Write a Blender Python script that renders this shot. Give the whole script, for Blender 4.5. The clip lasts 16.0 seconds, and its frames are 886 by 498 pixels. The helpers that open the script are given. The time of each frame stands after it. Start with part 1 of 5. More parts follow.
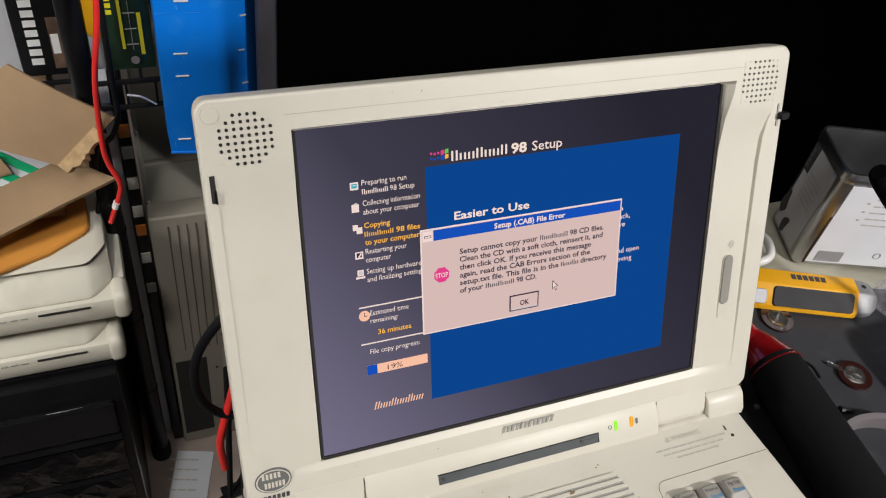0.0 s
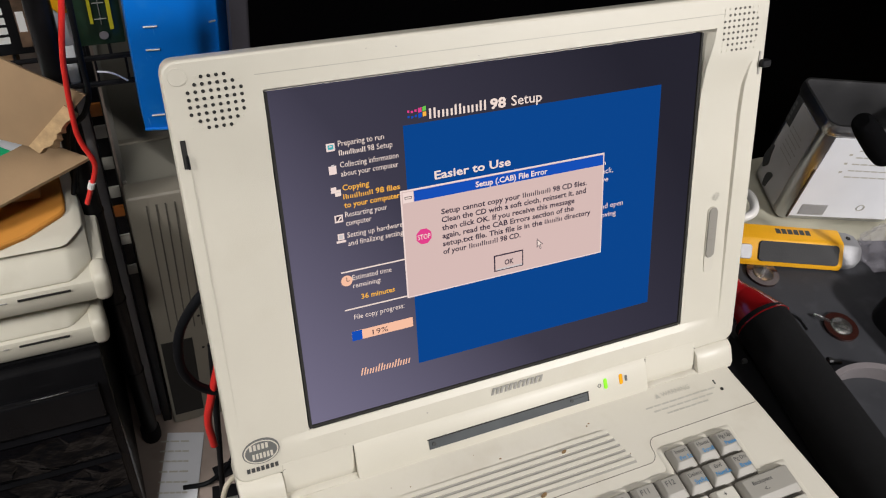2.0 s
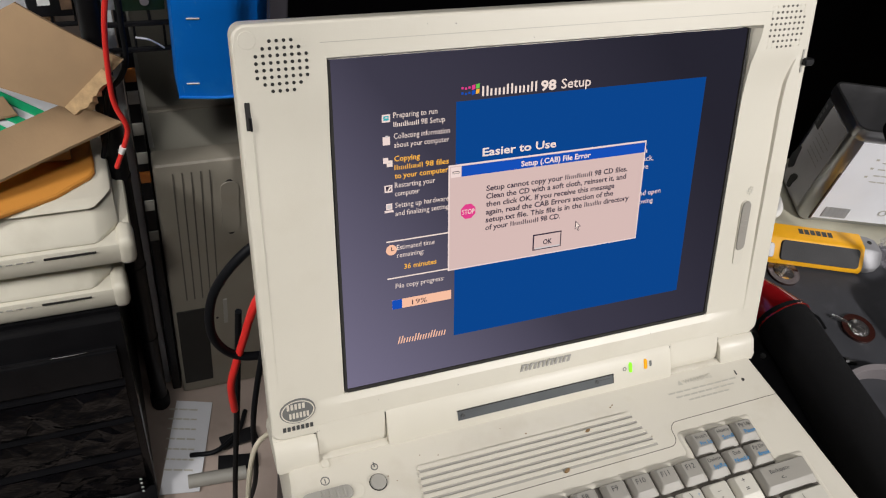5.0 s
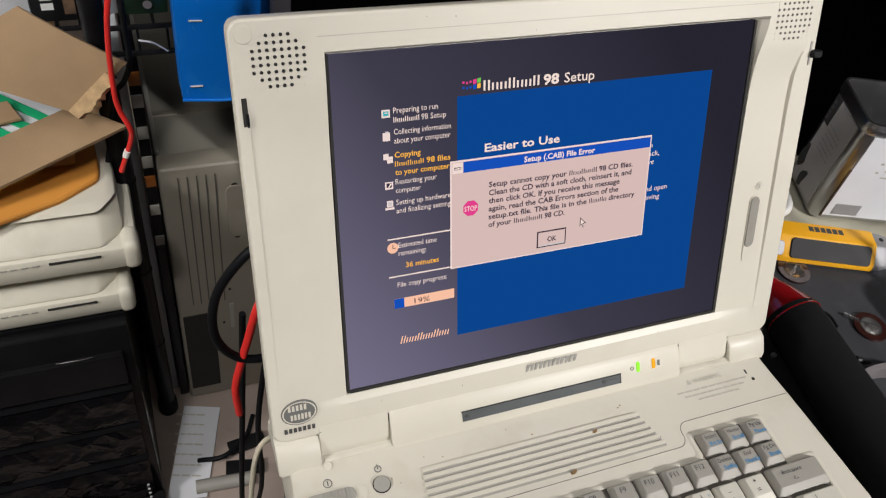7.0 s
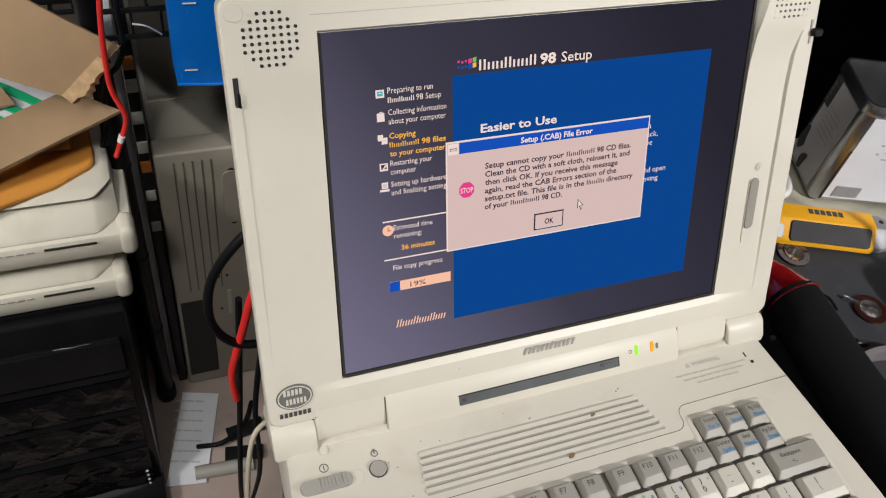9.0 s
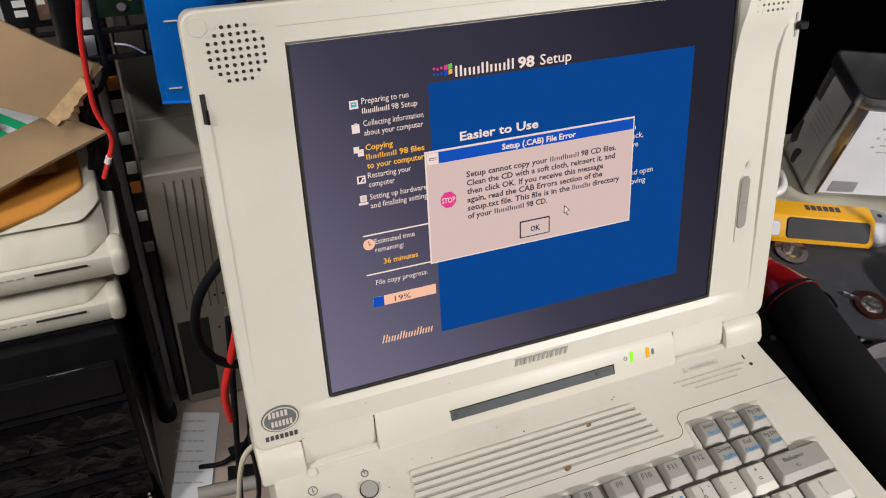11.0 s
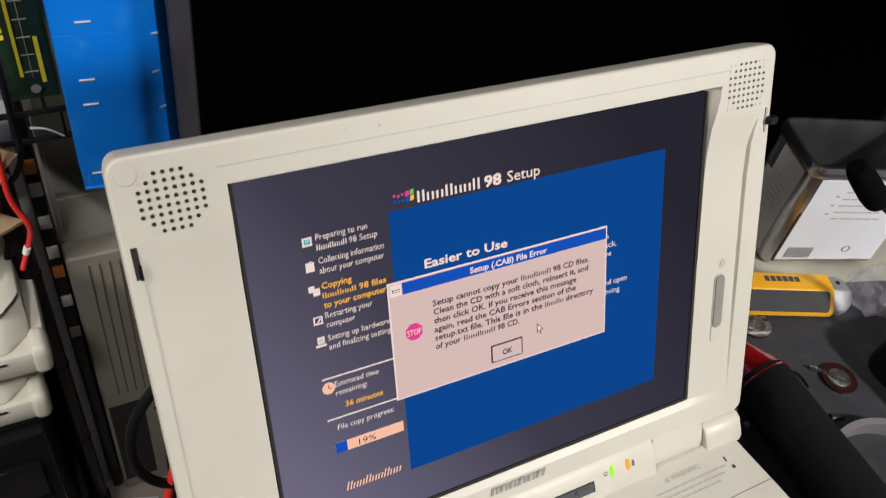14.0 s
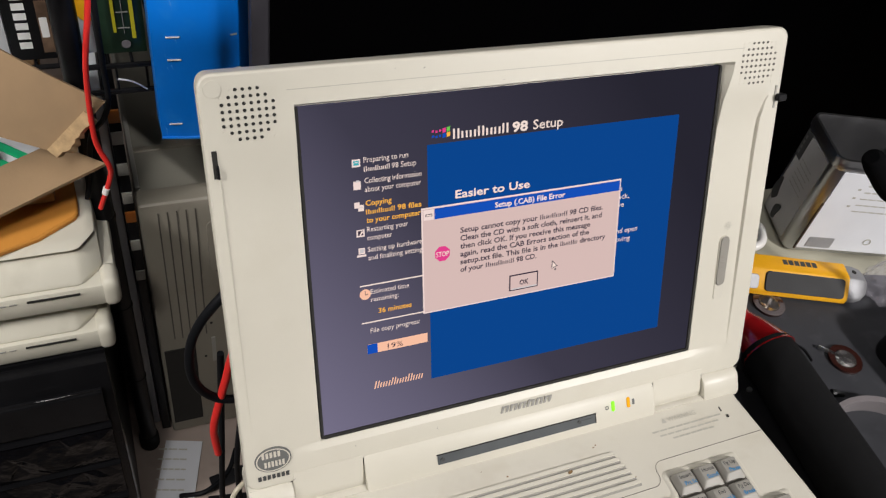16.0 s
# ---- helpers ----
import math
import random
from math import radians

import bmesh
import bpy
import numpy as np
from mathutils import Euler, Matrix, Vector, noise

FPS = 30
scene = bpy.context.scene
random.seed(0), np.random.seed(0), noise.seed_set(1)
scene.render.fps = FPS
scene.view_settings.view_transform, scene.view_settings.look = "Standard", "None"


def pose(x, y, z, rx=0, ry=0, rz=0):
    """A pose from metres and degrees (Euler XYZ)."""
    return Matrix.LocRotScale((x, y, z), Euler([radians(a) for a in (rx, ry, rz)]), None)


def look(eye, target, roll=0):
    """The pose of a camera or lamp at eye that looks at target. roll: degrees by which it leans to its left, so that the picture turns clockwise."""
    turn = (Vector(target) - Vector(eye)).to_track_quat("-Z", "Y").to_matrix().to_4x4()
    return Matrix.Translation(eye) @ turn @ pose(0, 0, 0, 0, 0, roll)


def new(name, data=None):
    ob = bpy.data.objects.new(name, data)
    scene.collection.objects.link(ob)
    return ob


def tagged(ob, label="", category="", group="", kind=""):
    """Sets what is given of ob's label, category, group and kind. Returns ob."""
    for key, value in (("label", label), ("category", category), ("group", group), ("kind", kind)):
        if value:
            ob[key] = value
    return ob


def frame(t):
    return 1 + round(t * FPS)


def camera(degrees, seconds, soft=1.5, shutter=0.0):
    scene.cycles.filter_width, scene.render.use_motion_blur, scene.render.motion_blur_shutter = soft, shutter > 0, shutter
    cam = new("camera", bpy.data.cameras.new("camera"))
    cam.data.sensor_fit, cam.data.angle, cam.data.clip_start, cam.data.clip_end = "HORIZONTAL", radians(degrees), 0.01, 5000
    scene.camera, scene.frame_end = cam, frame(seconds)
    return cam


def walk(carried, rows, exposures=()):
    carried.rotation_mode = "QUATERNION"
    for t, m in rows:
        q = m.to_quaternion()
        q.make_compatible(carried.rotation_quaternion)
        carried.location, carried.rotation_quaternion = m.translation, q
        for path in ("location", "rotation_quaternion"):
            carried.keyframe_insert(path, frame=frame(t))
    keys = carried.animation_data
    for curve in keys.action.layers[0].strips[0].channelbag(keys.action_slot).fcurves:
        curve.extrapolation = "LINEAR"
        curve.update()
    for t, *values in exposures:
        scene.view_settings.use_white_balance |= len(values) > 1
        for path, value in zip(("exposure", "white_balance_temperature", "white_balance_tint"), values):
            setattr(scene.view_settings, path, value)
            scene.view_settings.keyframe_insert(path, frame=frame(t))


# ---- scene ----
cam = camera(57.04, 16.0, soft=1.15, shutter=0.3)
ROWS = [
    (0.0, -0.1925, -0.2207, 1.2912, 44.01, -7.88, -20.08),
    (0.5, -0.1950, -0.2195, 1.2974, 44.15, -8.09, -20.13),
    (1.0, -0.1929, -0.2151, 1.2942, 44.05, -7.70, -20.89),
    (1.5, -0.1965, -0.2140, 1.2879, 43.37, -7.47, -21.80),
    (2.0, -0.1899, -0.2221, 1.2802, 42.62, -7.20, -22.36),
    (2.5, -0.2035, -0.2121, 1.2802, 42.74, -6.13, -22.71),
    (3.0, -0.1746, -0.2121, 1.2796, 43.88, -4.84, -25.27),
    (3.5, -0.1819, -0.2103, 1.2856, 44.08, -6.92, -25.27),
    (4.0, -0.2046, -0.2294, 1.2853, 43.21, -9.51, -22.54),
    (4.5, -0.2151, -0.2322, 1.2779, 41.97, -9.86, -20.57),
    (4.7, -0.2151, -0.2271, 1.2798, 41.60, -9.69, -19.97),
    (6.8, -0.2107, -0.2296, 1.2783, 42.27, -8.20, -19.86),
    (7.0, -0.2099, -0.2273, 1.2726, 41.90, -8.45, -19.71),
    (7.5, -0.2124, -0.2253, 1.2680, 41.10, -8.70, -19.67),
    (8.0, -0.2087, -0.2260, 1.2685, 40.82, -8.48, -19.79),
    (8.5, -0.2097, -0.2282, 1.2686, 40.97, -8.26, -19.96),
    (9.0, -0.2070, -0.2265, 1.2678, 40.98, -8.34, -19.92),
    (11.3, -0.1930, -0.2222, 1.2618, 41.71, -6.24, -21.49),
    (11.5, -0.1943, -0.2224, 1.2716, 41.65, -5.90, -21.59),
    (12.0, -0.1692, -0.2244, 1.2684, 42.26, -5.60, -23.12),
    (12.5, -0.1615, -0.2056, 1.2848, 43.36, -6.39, -25.63),
    (13.0, -0.1678, -0.1735, 1.2772, 44.53, -6.06, -27.34),
    (13.5, -0.1773, -0.1558, 1.2771, 45.34, -6.88, -27.63),
    (14.0, -0.1828, -0.1598, 1.2662, 44.48, -8.23, -26.45),
    (14.5, -0.2023, -0.1822, 1.2580, 42.84, -9.35, -23.70),
    (15.0, -0.2173, -0.2138, 1.2590, 42.42, -9.21, -21.69),
    (15.5, -0.2141, -0.2169, 1.2673, 42.91, -8.94, -20.79),
    (16.0, -0.2016, -0.2236, 1.2842, 43.70, -8.72, -20.74),
]
walk(cam, [(t, pose(x, y, z, rx, ry, rz)) for t, x, y, z, rx, ry, rz in ROWS])

# ---------------------------------------------------------------- light
world = bpy.data.worlds.new("room_air")
scene.world = world
world.use_nodes = True
world.node_tree.nodes["Background"].inputs[0].default_value = (0.9, 0.95, 1.0, 1)
world.node_tree.nodes["Background"].inputs[1].default_value = 0.02


def spot_lamp(name, eye, target, degrees, blend, radius, power, colour):
    """A spot lamp with no real shade round it: its beam is only set to fade out towards the rim."""
    data = bpy.data.lights.new(name, "SPOT")
    data.energy, data.color, data.shadow_soft_size = power, colour, radius
    data.spot_size, data.spot_blend = radians(degrees), blend
    ob = new(name, data)
    ob.matrix_world = look(eye, target)
    return ob


# Its fading beam stands in for a shadow over the lid's left side
spot_lamp("work_lamp", (0.83, -1.12, 1.76), (0.29, 0.03, 0.92), 43, 0.8, 0.075, 107, (1.0, 0.965, 0.955))
# Unseen fill, added to brighten the floor and the stack beside the desk
spot_lamp("floor_fill", (-0.70, -0.70, 2.20), (-0.45, 0.50, 0.28), 29, 0.7, 0.12, 58, (1.0, 0.965, 0.94))
spot_lamp("side_lamp", (-1.45, -0.25, 1.80), (-0.27, 0.47, 0.68), 50, 0.6, 0.14, 80, (1.0, 0.965, 0.94))

# an unseen weak fill below the ceiling, added to lift the dark parts
fill_light = bpy.data.lights.new("ceiling_fill", "AREA")
fill_light.shape, fill_light.size, fill_light.size_y = "RECTANGLE", 1.2, 0.6
fill_light.energy, fill_light.color = 7, (1.0, 0.97, 0.95)
new("ceiling_fill", fill_light).matrix_world = pose(-0.3, -0.1, 2.49)

# ---------------------------------------------------------------- measures (metres)
FLOOR, DESK, DECK, SCREEN = 0.0, 0.78, 0.849, 0.88
LID = pose(0, 0, SCREEN, 65, 0, 0)     # across, up the screen, out of it
LCD_W, LCD_H = 0.246, 0.1845


# ---------------------------------------------------------------- materials
def material(name, colour, rough=0.5, metal=0.0, vary=0.08, scale=30.0, bump=0.0, bump_scale=400.0, coat=0.0,
             stain=None, stain_amount=0.0, stain_scale=25.0, emit=None, strength=0.0, alpha=1.0, transmission=0.0, piece=0.0, spec=0.5, deep=0.001):
    m = bpy.data.materials.new(name)
    m.use_nodes = True
    nt = m.node_tree
    b = nt.nodes["Principled BSDF"]
    b.inputs["Roughness"].default_value = rough
    b.inputs["Metallic"].default_value = metal
    b.inputs["Coat Weight"].default_value = coat
    b.inputs["Specular IOR Level"].default_value = spec
    b.inputs["Alpha"].default_value = alpha
    b.inputs["Transmission Weight"].default_value = transmission
    co = nt.nodes.new("ShaderNodeTexCoord")
    n1 = nt.nodes.new("ShaderNodeTexNoise")
    n1.inputs["Scale"].default_value, n1.inputs["Detail"].default_value = scale, 6
    nt.links.new(co.outputs["Object"], n1.inputs["Vector"])
    ramp = nt.nodes.new("ShaderNodeMapRange")
    ramp.inputs["From Min"].default_value, ramp.inputs["From Max"].default_value = 0.3, 0.7
    ramp.inputs["To Min"].default_value, ramp.inputs["To Max"].default_value = 1 - vary, 1 + vary
    nt.links.new(n1.outputs["Fac"], ramp.inputs["Value"])
    mul = nt.nodes.new("ShaderNodeVectorMath")
    mul.operation = "SCALE"
    mul.inputs[0].default_value = colour
    nt.links.new(ramp.outputs["Result"], mul.inputs["Scale"])
    out = mul.outputs[0]
    if piece:
        info = nt.nodes.new("ShaderNodeObjectInfo")
        r2 = nt.nodes.new("ShaderNodeMapRange")
        r2.inputs["To Min"].default_value, r2.inputs["To Max"].default_value = 1 - piece, 1 + piece
        nt.links.new(info.outputs["Random"], r2.inputs["Value"])
        mul2 = nt.nodes.new("ShaderNodeVectorMath")
        mul2.operation = "SCALE"
        nt.links.new(out, mul2.inputs[0])
        nt.links.new(r2.outputs["Result"], mul2.inputs["Scale"])
        out = mul2.outputs[0]
    if stain:
        n2 = nt.nodes.new("ShaderNodeTexNoise")
        n2.inputs["Scale"].default_value, n2.inputs["Detail"].default_value = stain_scale, 8
        nt.links.new(co.outputs["Object"], n2.inputs["Vector"])
        r3 = nt.nodes.new("ShaderNodeMapRange")
        r3.inputs["From Min"].default_value, r3.inputs["From Max"].default_value = 0.55, 0.75
        r3.inputs["To Max"].default_value = stain_amount
        nt.links.new(n2.outputs["Fac"], r3.inputs["Value"])
        mix = nt.nodes.new("ShaderNodeMix")
        mix.data_type = "RGBA"
        nt.links.new(r3.outputs["Result"], mix.inputs["Factor"])
        nt.links.new(out, mix.inputs["A"])
        mix.inputs["B"].default_value = (*stain, 1)
        out = mix.outputs["Result"]
    nt.links.new(out, b.inputs["Base Color"])
    r4 = nt.nodes.new("ShaderNodeMapRange")
    r4.inputs["To Min"].default_value, r4.inputs["To Max"].default_value = max(0.02, rough - 0.08), min(1, rough + 0.08)
    nt.links.new(n1.outputs["Fac"], r4.inputs["Value"])
    nt.links.new(r4.outputs["Result"], b.inputs["Roughness"])
    if bump:
        n3 = nt.nodes.new("ShaderNodeTexNoise")
        n3.inputs["Scale"].default_value, n3.inputs["Detail"].default_value = bump_scale, 4
        nt.links.new(co.outputs["Object"], n3.inputs["Vector"])
        bp = nt.nodes.new("ShaderNodeBump")
        bp.inputs["Strength"].default_value, bp.inputs["Distance"].default_value = bump, deep
        nt.links.new(n3.outputs["Fac"], bp.inputs["Height"])
        nt.links.new(bp.outputs["Normal"], b.inputs["Normal"])
    if emit:
        b.inputs["Emission Color"].default_value = (*emit, 1)
        b.inputs["Emission Strength"].default_value = strength
    return m


def glow(name, colour, strength=1.0):
    """A lit picture element of the display."""
    m = bpy.data.materials.new(name)
    m.use_nodes = True
    b = m.node_tree.nodes["Principled BSDF"]
    b.inputs["Base Color"].default_value = (0.002, 0.002, 0.0025, 1)
    b.inputs["Roughness"].default_value = 0.45
    b.inputs["Specular IOR Level"].default_value = 0.0
    b.inputs["Emission Color"].default_value = (*colour, 1)
    b.inputs["Emission Strength"].default_value = strength
    return m


CREAM = material("cream_plastic", (0.60, 0.57, 0.485), 0.42, vary=0.03, scale=14, bump=0.12, bump_scale=1800,
                 stain=(0.42, 0.37, 0.27), stain_amount=0.12, stain_scale=30)
CREAM_DECK = material("cream_deck_plastic", (0.58, 0.55, 0.47), 0.5, vary=0.03, scale=14, bump=0.15, bump_scale=1800,
                      stain=(0.35, 0.28, 0.18), stain_amount=0.18, stain_scale=45)
CREAM_OLD = material("aged_cream_plastic", (0.64, 0.61, 0.51), 0.5, vary=0.06, scale=8, bump=0.1, bump_scale=900,
                     stain=(0.3, 0.27, 0.2), stain_amount=0.35, stain_scale=16)
BEIGE_STEEL = material("beige_painted_steel", (0.25, 0.238, 0.20), 0.45, vary=0.08, scale=6, bump=0.06,
                       stain=(0.2, 0.18, 0.14), stain_amount=0.4, stain_scale=9)
BEIGE_FRONT = material("beige_case_plastic", (0.25, 0.228, 0.185), 0.55, vary=0.06, scale=10, bump=0.06,
                       stain=(0.2, 0.16, 0.11), stain_amount=0.4, stain_scale=12)
KEY_LIGHT = material("light_key_plastic", (0.56, 0.54, 0.47), 0.5, vary=0.03, scale=40, bump=0.1, bump_scale=2500, piece=0.05)
KEY_GREY = material("grey_key_plastic", (0.31, 0.295, 0.26), 0.5, vary=0.03, scale=40, bump=0.1, bump_scale=2500, piece=0.05)
GREY_TRIM = material("grey_trim_plastic", (0.33, 0.32, 0.285), 0.5, vary=0.04, scale=40, bump=0.1, bump_scale=2000)
SMOKE = material("smoked_window_plastic", (0.075, 0.082, 0.085), 0.3, vary=0.1, scale=60)
# Flat dark colours; most stand in for the shade inside holes, gaps and recesses
DARK_GAP = material("dark_gap", (0.015, 0.014, 0.012), 0.8)
WELL = material("recess_dark", (0.1, 0.09, 0.075), 0.7)
INK = material("grey_print", (0.13, 0.13, 0.125), 0.6)
INK_BLACK = material("dark_print", (0.05, 0.05, 0.05), 0.6)
SLIDER_GREY = material("taupe_control_plastic", (0.25, 0.235, 0.205), 0.55, vary=0.04, scale=40, bump=0.1, bump_scale=2000)
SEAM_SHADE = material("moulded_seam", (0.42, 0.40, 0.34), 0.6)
MARK_GREY = material("grey_mark_and_gap", (0.30, 0.292, 0.265), 0.6)
INK_FAINT = material("faint_print", (0.46, 0.445, 0.39), 0.6)
INK_BLUE = material("blue_print", (0.05, 0.22, 0.44), 0.6)
INK_WHITE = material("white_print", (0.8, 0.8, 0.78), 0.6)
BLACK_PLASTIC = material("black_plastic", (0.007, 0.007, 0.008), 0.38, vary=0.2, scale=50, bump=0.08, spec=0.18)
BLACK_GLOSS = material("black_gloss_plastic", (0.008, 0.008, 0.009), 0.15, vary=0.2, scale=20, bump=0.05, bump_scale=40, spec=0.12)
BLACK_SLEEVE = material("black_woven_sleeve", (0.005, 0.005, 0.0055), 0.9, vary=0.25, scale=300, bump=0.5, bump_scale=1600, spec=0.18)
BLACK_RUBBER = material("black_rubber", (0.012, 0.012, 0.013), 0.65, vary=0.15, scale=60, bump=0.1, spec=0.18)
FOAM = material("black_foam", (0.004, 0.004, 0.0045), 0.98, vary=0.3, scale=700, bump=0.9, bump_scale=2200, spec=0.04)
GREY_MAT = material("dark_grey_work_mat", (0.037, 0.038, 0.043), 0.5, vary=0.12, scale=25, bump=0.12, bump_scale=1200,
                    stain=(0.10, 0.10, 0.11), stain_amount=0.3, stain_scale=60, spec=0.3)
DESK_TOP = material("cream_desk_laminate", (0.5, 0.48, 0.38), 0.45, vary=0.06, scale=12, bump=0.05,
                    stain=(0.25, 0.22, 0.16), stain_amount=0.4)
BLUE_BIN = material("blue_corrugated_plastic", (0.0, 0.17, 0.68), 0.38, vary=0.08, scale=12, bump=0.1, bump_scale=150,
                    stain=(0.04, 0.3, 0.78), stain_amount=0.45, stain_scale=22)
SCUFF = material("pale_blue_scuff", (0.20, 0.42, 0.80), 0.6, vary=0.1, scale=60)
STEEL = material("bright_steel", (0.62, 0.62, 0.62), 0.28, metal=1.0, vary=0.06, scale=80)
DULL_STEEL = material("dull_cast_steel", (0.30, 0.30, 0.31), 0.55, metal=0.5, vary=0.12, scale=60, bump=0.15, bump_scale=500)
TIN_STEEL = material("brushed_tinplate", (0.5, 0.5, 0.51), 0.33, metal=1.0, vary=0.08, scale=30, bump=0.05, bump_scale=300)
CARD = material("brown_cardboard", (0.32, 0.212, 0.116), 0.85, vary=0.08, scale=22, bump=0.25, bump_scale=260,
                stain=(0.26, 0.17, 0.09), stain_amount=0.35, stain_scale=18)
CARD_TORN = material("torn_cardboard_core", (0.5, 0.34, 0.18), 0.9, vary=0.2, scale=120, bump=0.6, bump_scale=500)
ENVELOPE = material("orange_kraft_envelope", (0.62, 0.26, 0.04), 0.7, vary=0.06, scale=18, bump=0.1, bump_scale=120)
PAPER = material("white_paper", (0.62, 0.63, 0.66), 0.8, vary=0.05, scale=15, bump=0.1, bump_scale=60)
GREEN = material("green_print", (0.0, 0.33, 0.13), 0.55, vary=0.12, scale=60)
RED_WIRE = material("red_cable_sleeve", (0.72, 0.03, 0.025), 0.4, vary=0.06, scale=60)
BLACK_WIRE = material("black_cable_sleeve", (0.006, 0.0065, 0.008), 0.55, vary=0.1, scale=60, spec=0.15)
PALE_WIRE = material("cream_cable_sleeve", (0.5, 0.46, 0.36), 0.5)
RED_PLASTIC = material("red_translucent_plastic", (0.27, 0.007, 0.009), 0.18, vary=0.1, scale=60, coat=0.6)
YELLOW = material("yellow_tool_plastic", (0.82, 0.4, 0.01), 0.4, vary=0.04, scale=60, bump=0.05)
GRIP = material("dark_grey_grip_rubber", (0.015, 0.015, 0.016), 0.6, vary=0.15, scale=60, bump=0.15, bump_scale=900, spec=0.3)
WHITE_PLASTIC = material("white_plastic", (0.72, 0.71, 0.68), 0.35, vary=0.04, scale=40)
PINK_TAPE = material("pale_adhesive_tape", (0.19, 0.172, 0.176), 0.5, vary=0.06, scale=60)
WALL = material("painted_wall", (0.17, 0.17, 0.165), 0.8, vary=0.05, scale=4, bump=0.1, bump_scale=120)
CEILING = material("white_ceiling_paint", (0.7, 0.7, 0.68), 0.85, vary=0.03, scale=4)
FLOOR_TILE = material("worn_vinyl_floor", (0.36, 0.29, 0.25), 0.55, vary=0.12, scale=9, bump=0.06,
                      stain=(0.15, 0.12, 0.1), stain_amount=0.5, stain_scale=14)
TV_GLASS = material("black_screen_glass", (0.0008, 0.0008, 0.001), 0.1, vary=0.1, scale=8, spec=0.08)
TV_BEZEL = material("dark_grey_bezel_plastic", (0.035, 0.033, 0.04), 0.5, vary=0.1, scale=40)
CIRCUIT = material("dark_green_packaging", (0.012, 0.03, 0.016), 0.35, vary=0.3, scale=60, coat=0.4)
YELLOW_PRINT = material("yellow_print", (0.6, 0.52, 0.02), 0.5)
BROWN_PRINT = material("brown_picture_print", (0.13, 0.08, 0.05), 0.5, vary=0.6, scale=45)
RUST = material("rusted_tin_seam", (0.09, 0.06, 0.04), 0.7, metal=0.2, vary=0.5, scale=160, bump=0.4, bump_scale=600)
LENS = material("clear_lens", (0.80, 0.76, 0.74), 0.06, vary=0.02, transmission=0.97)
BAG = material("clear_plastic_bag", (0.42, 0.40, 0.45), 0.1, vary=0.2, scale=60, alpha=0.17, bump=0.9, bump_scale=70, deep=0.004)
DARK_RED = material("dark_red_rim", (0.030, 0.009, 0.007), 0.2, coat=0.6)

STAPLE = material("dull_staple_wire", (0.62, 0.60, 0.54), 0.5, metal=0.3, vary=0.1, scale=80)
BRIGHT_LABEL = material("white_coated_label", (0.78, 0.79, 0.82), 0.5, vary=0.04, scale=25)
TIN_LABEL = material("grey_tin_label", (0.52, 0.51, 0.51), 0.4, vary=0.06, scale=40)
L_WHITE = glow("lit_white", (0.86, 0.70, 0.63))
L_YELLOW = glow("lit_yellow", (0.95, 0.46, 0.06))
L_BLUE = glow("lit_blue_field", (0.001, 0.056, 0.26))
L_TITLE = glow("lit_title_blue", (0.006, 0.075, 0.46))
L_DIALOG = glow("lit_dialog_grey", (0.67, 0.49, 0.46))
L_LIGHT = glow("lit_dialog_edge", (0.85, 0.68, 0.64))
L_DARK = glow("lit_dark_print", (0.045, 0.03, 0.05))
L_RED = glow("lit_stop_red", (0.75, 0.05, 0.25))
L_PEACH = glow("lit_bar_peach", (0.93, 0.52, 0.36))
L_GREY = glow("lit_icon_grey", (0.6, 0.55, 0.55))
L_TEAL = glow("lit_icon_teal", (0.05, 0.4, 0.45))
L_GREEN = glow("lit_icon_green", (0.15, 0.55, 0.08))
LED_GREEN = glow("lit_green_led", (0.35, 1.0, 0.05), 1.1)
LED_AMBER = glow("lit_amber_led", (1.0, 0.45, 0.02), 1.0)


def display_ground():
    """The dark ground of the display, paler to one side as such a panel is when seen aslant."""
    m = glow("lit_display_ground", (0, 0, 0))
    nt = m.node_tree
    co = nt.nodes.new("ShaderNodeTexCoord")
    sep = nt.nodes.new("ShaderNodeSeparateXYZ")
    nt.links.new(co.outputs["Object"], sep.inputs[0])
    mx = nt.nodes.new("ShaderNodeMath")
    mx.operation, mx.inputs[1].default_value = "MULTIPLY", -2.6
    nt.links.new(sep.outputs["X"], mx.inputs[0])
    my = nt.nodes.new("ShaderNodeMath")
    my.operation, my.inputs[1].default_value = "MULTIPLY_ADD", -1.9
    nt.links.new(sep.outputs["Y"], my.inputs[0])
    nt.links.new(mx.outputs[0], my.inputs[2])
    ramp = nt.nodes.new("ShaderNodeValToRGB")
    add = nt.nodes.new("ShaderNodeMath")
    add.operation, add.inputs[1].default_value = "ADD", 0.62
    nt.links.new(my.outputs[0], add.inputs[0])
    nt.links.new(add.outputs[0], ramp.inputs[0])
    ramp.color_ramp.elements[0].position, ramp.color_ramp.elements[0].color = 0.1, (0.017, 0.016, 0.026, 1)
    ramp.color_ramp.elements[1].position, ramp.color_ramp.elements[1].color = 0.95, (0.18, 0.162, 0.245, 1)
    mid = ramp.color_ramp.elements.new(0.55)
    mid.color = (0.046, 0.042, 0.066, 1)
    nt.links.new(ramp.outputs[0], nt.nodes["Principled BSDF"].inputs["Emission Color"])
    return m


L_GROUND = display_ground()

# ---------------------------------------------------------------- mesh helpers
WORLD_POSE = {}


def thing(name, at, label, category, group="", kind="", turn=0.0):
    ob = new(name)
    ob.matrix_world = pose(*at, 0, 0, turn)
    WORLD_POSE[ob] = pose(*at, 0, 0, turn)
    return tagged(ob, label, category, group, kind)


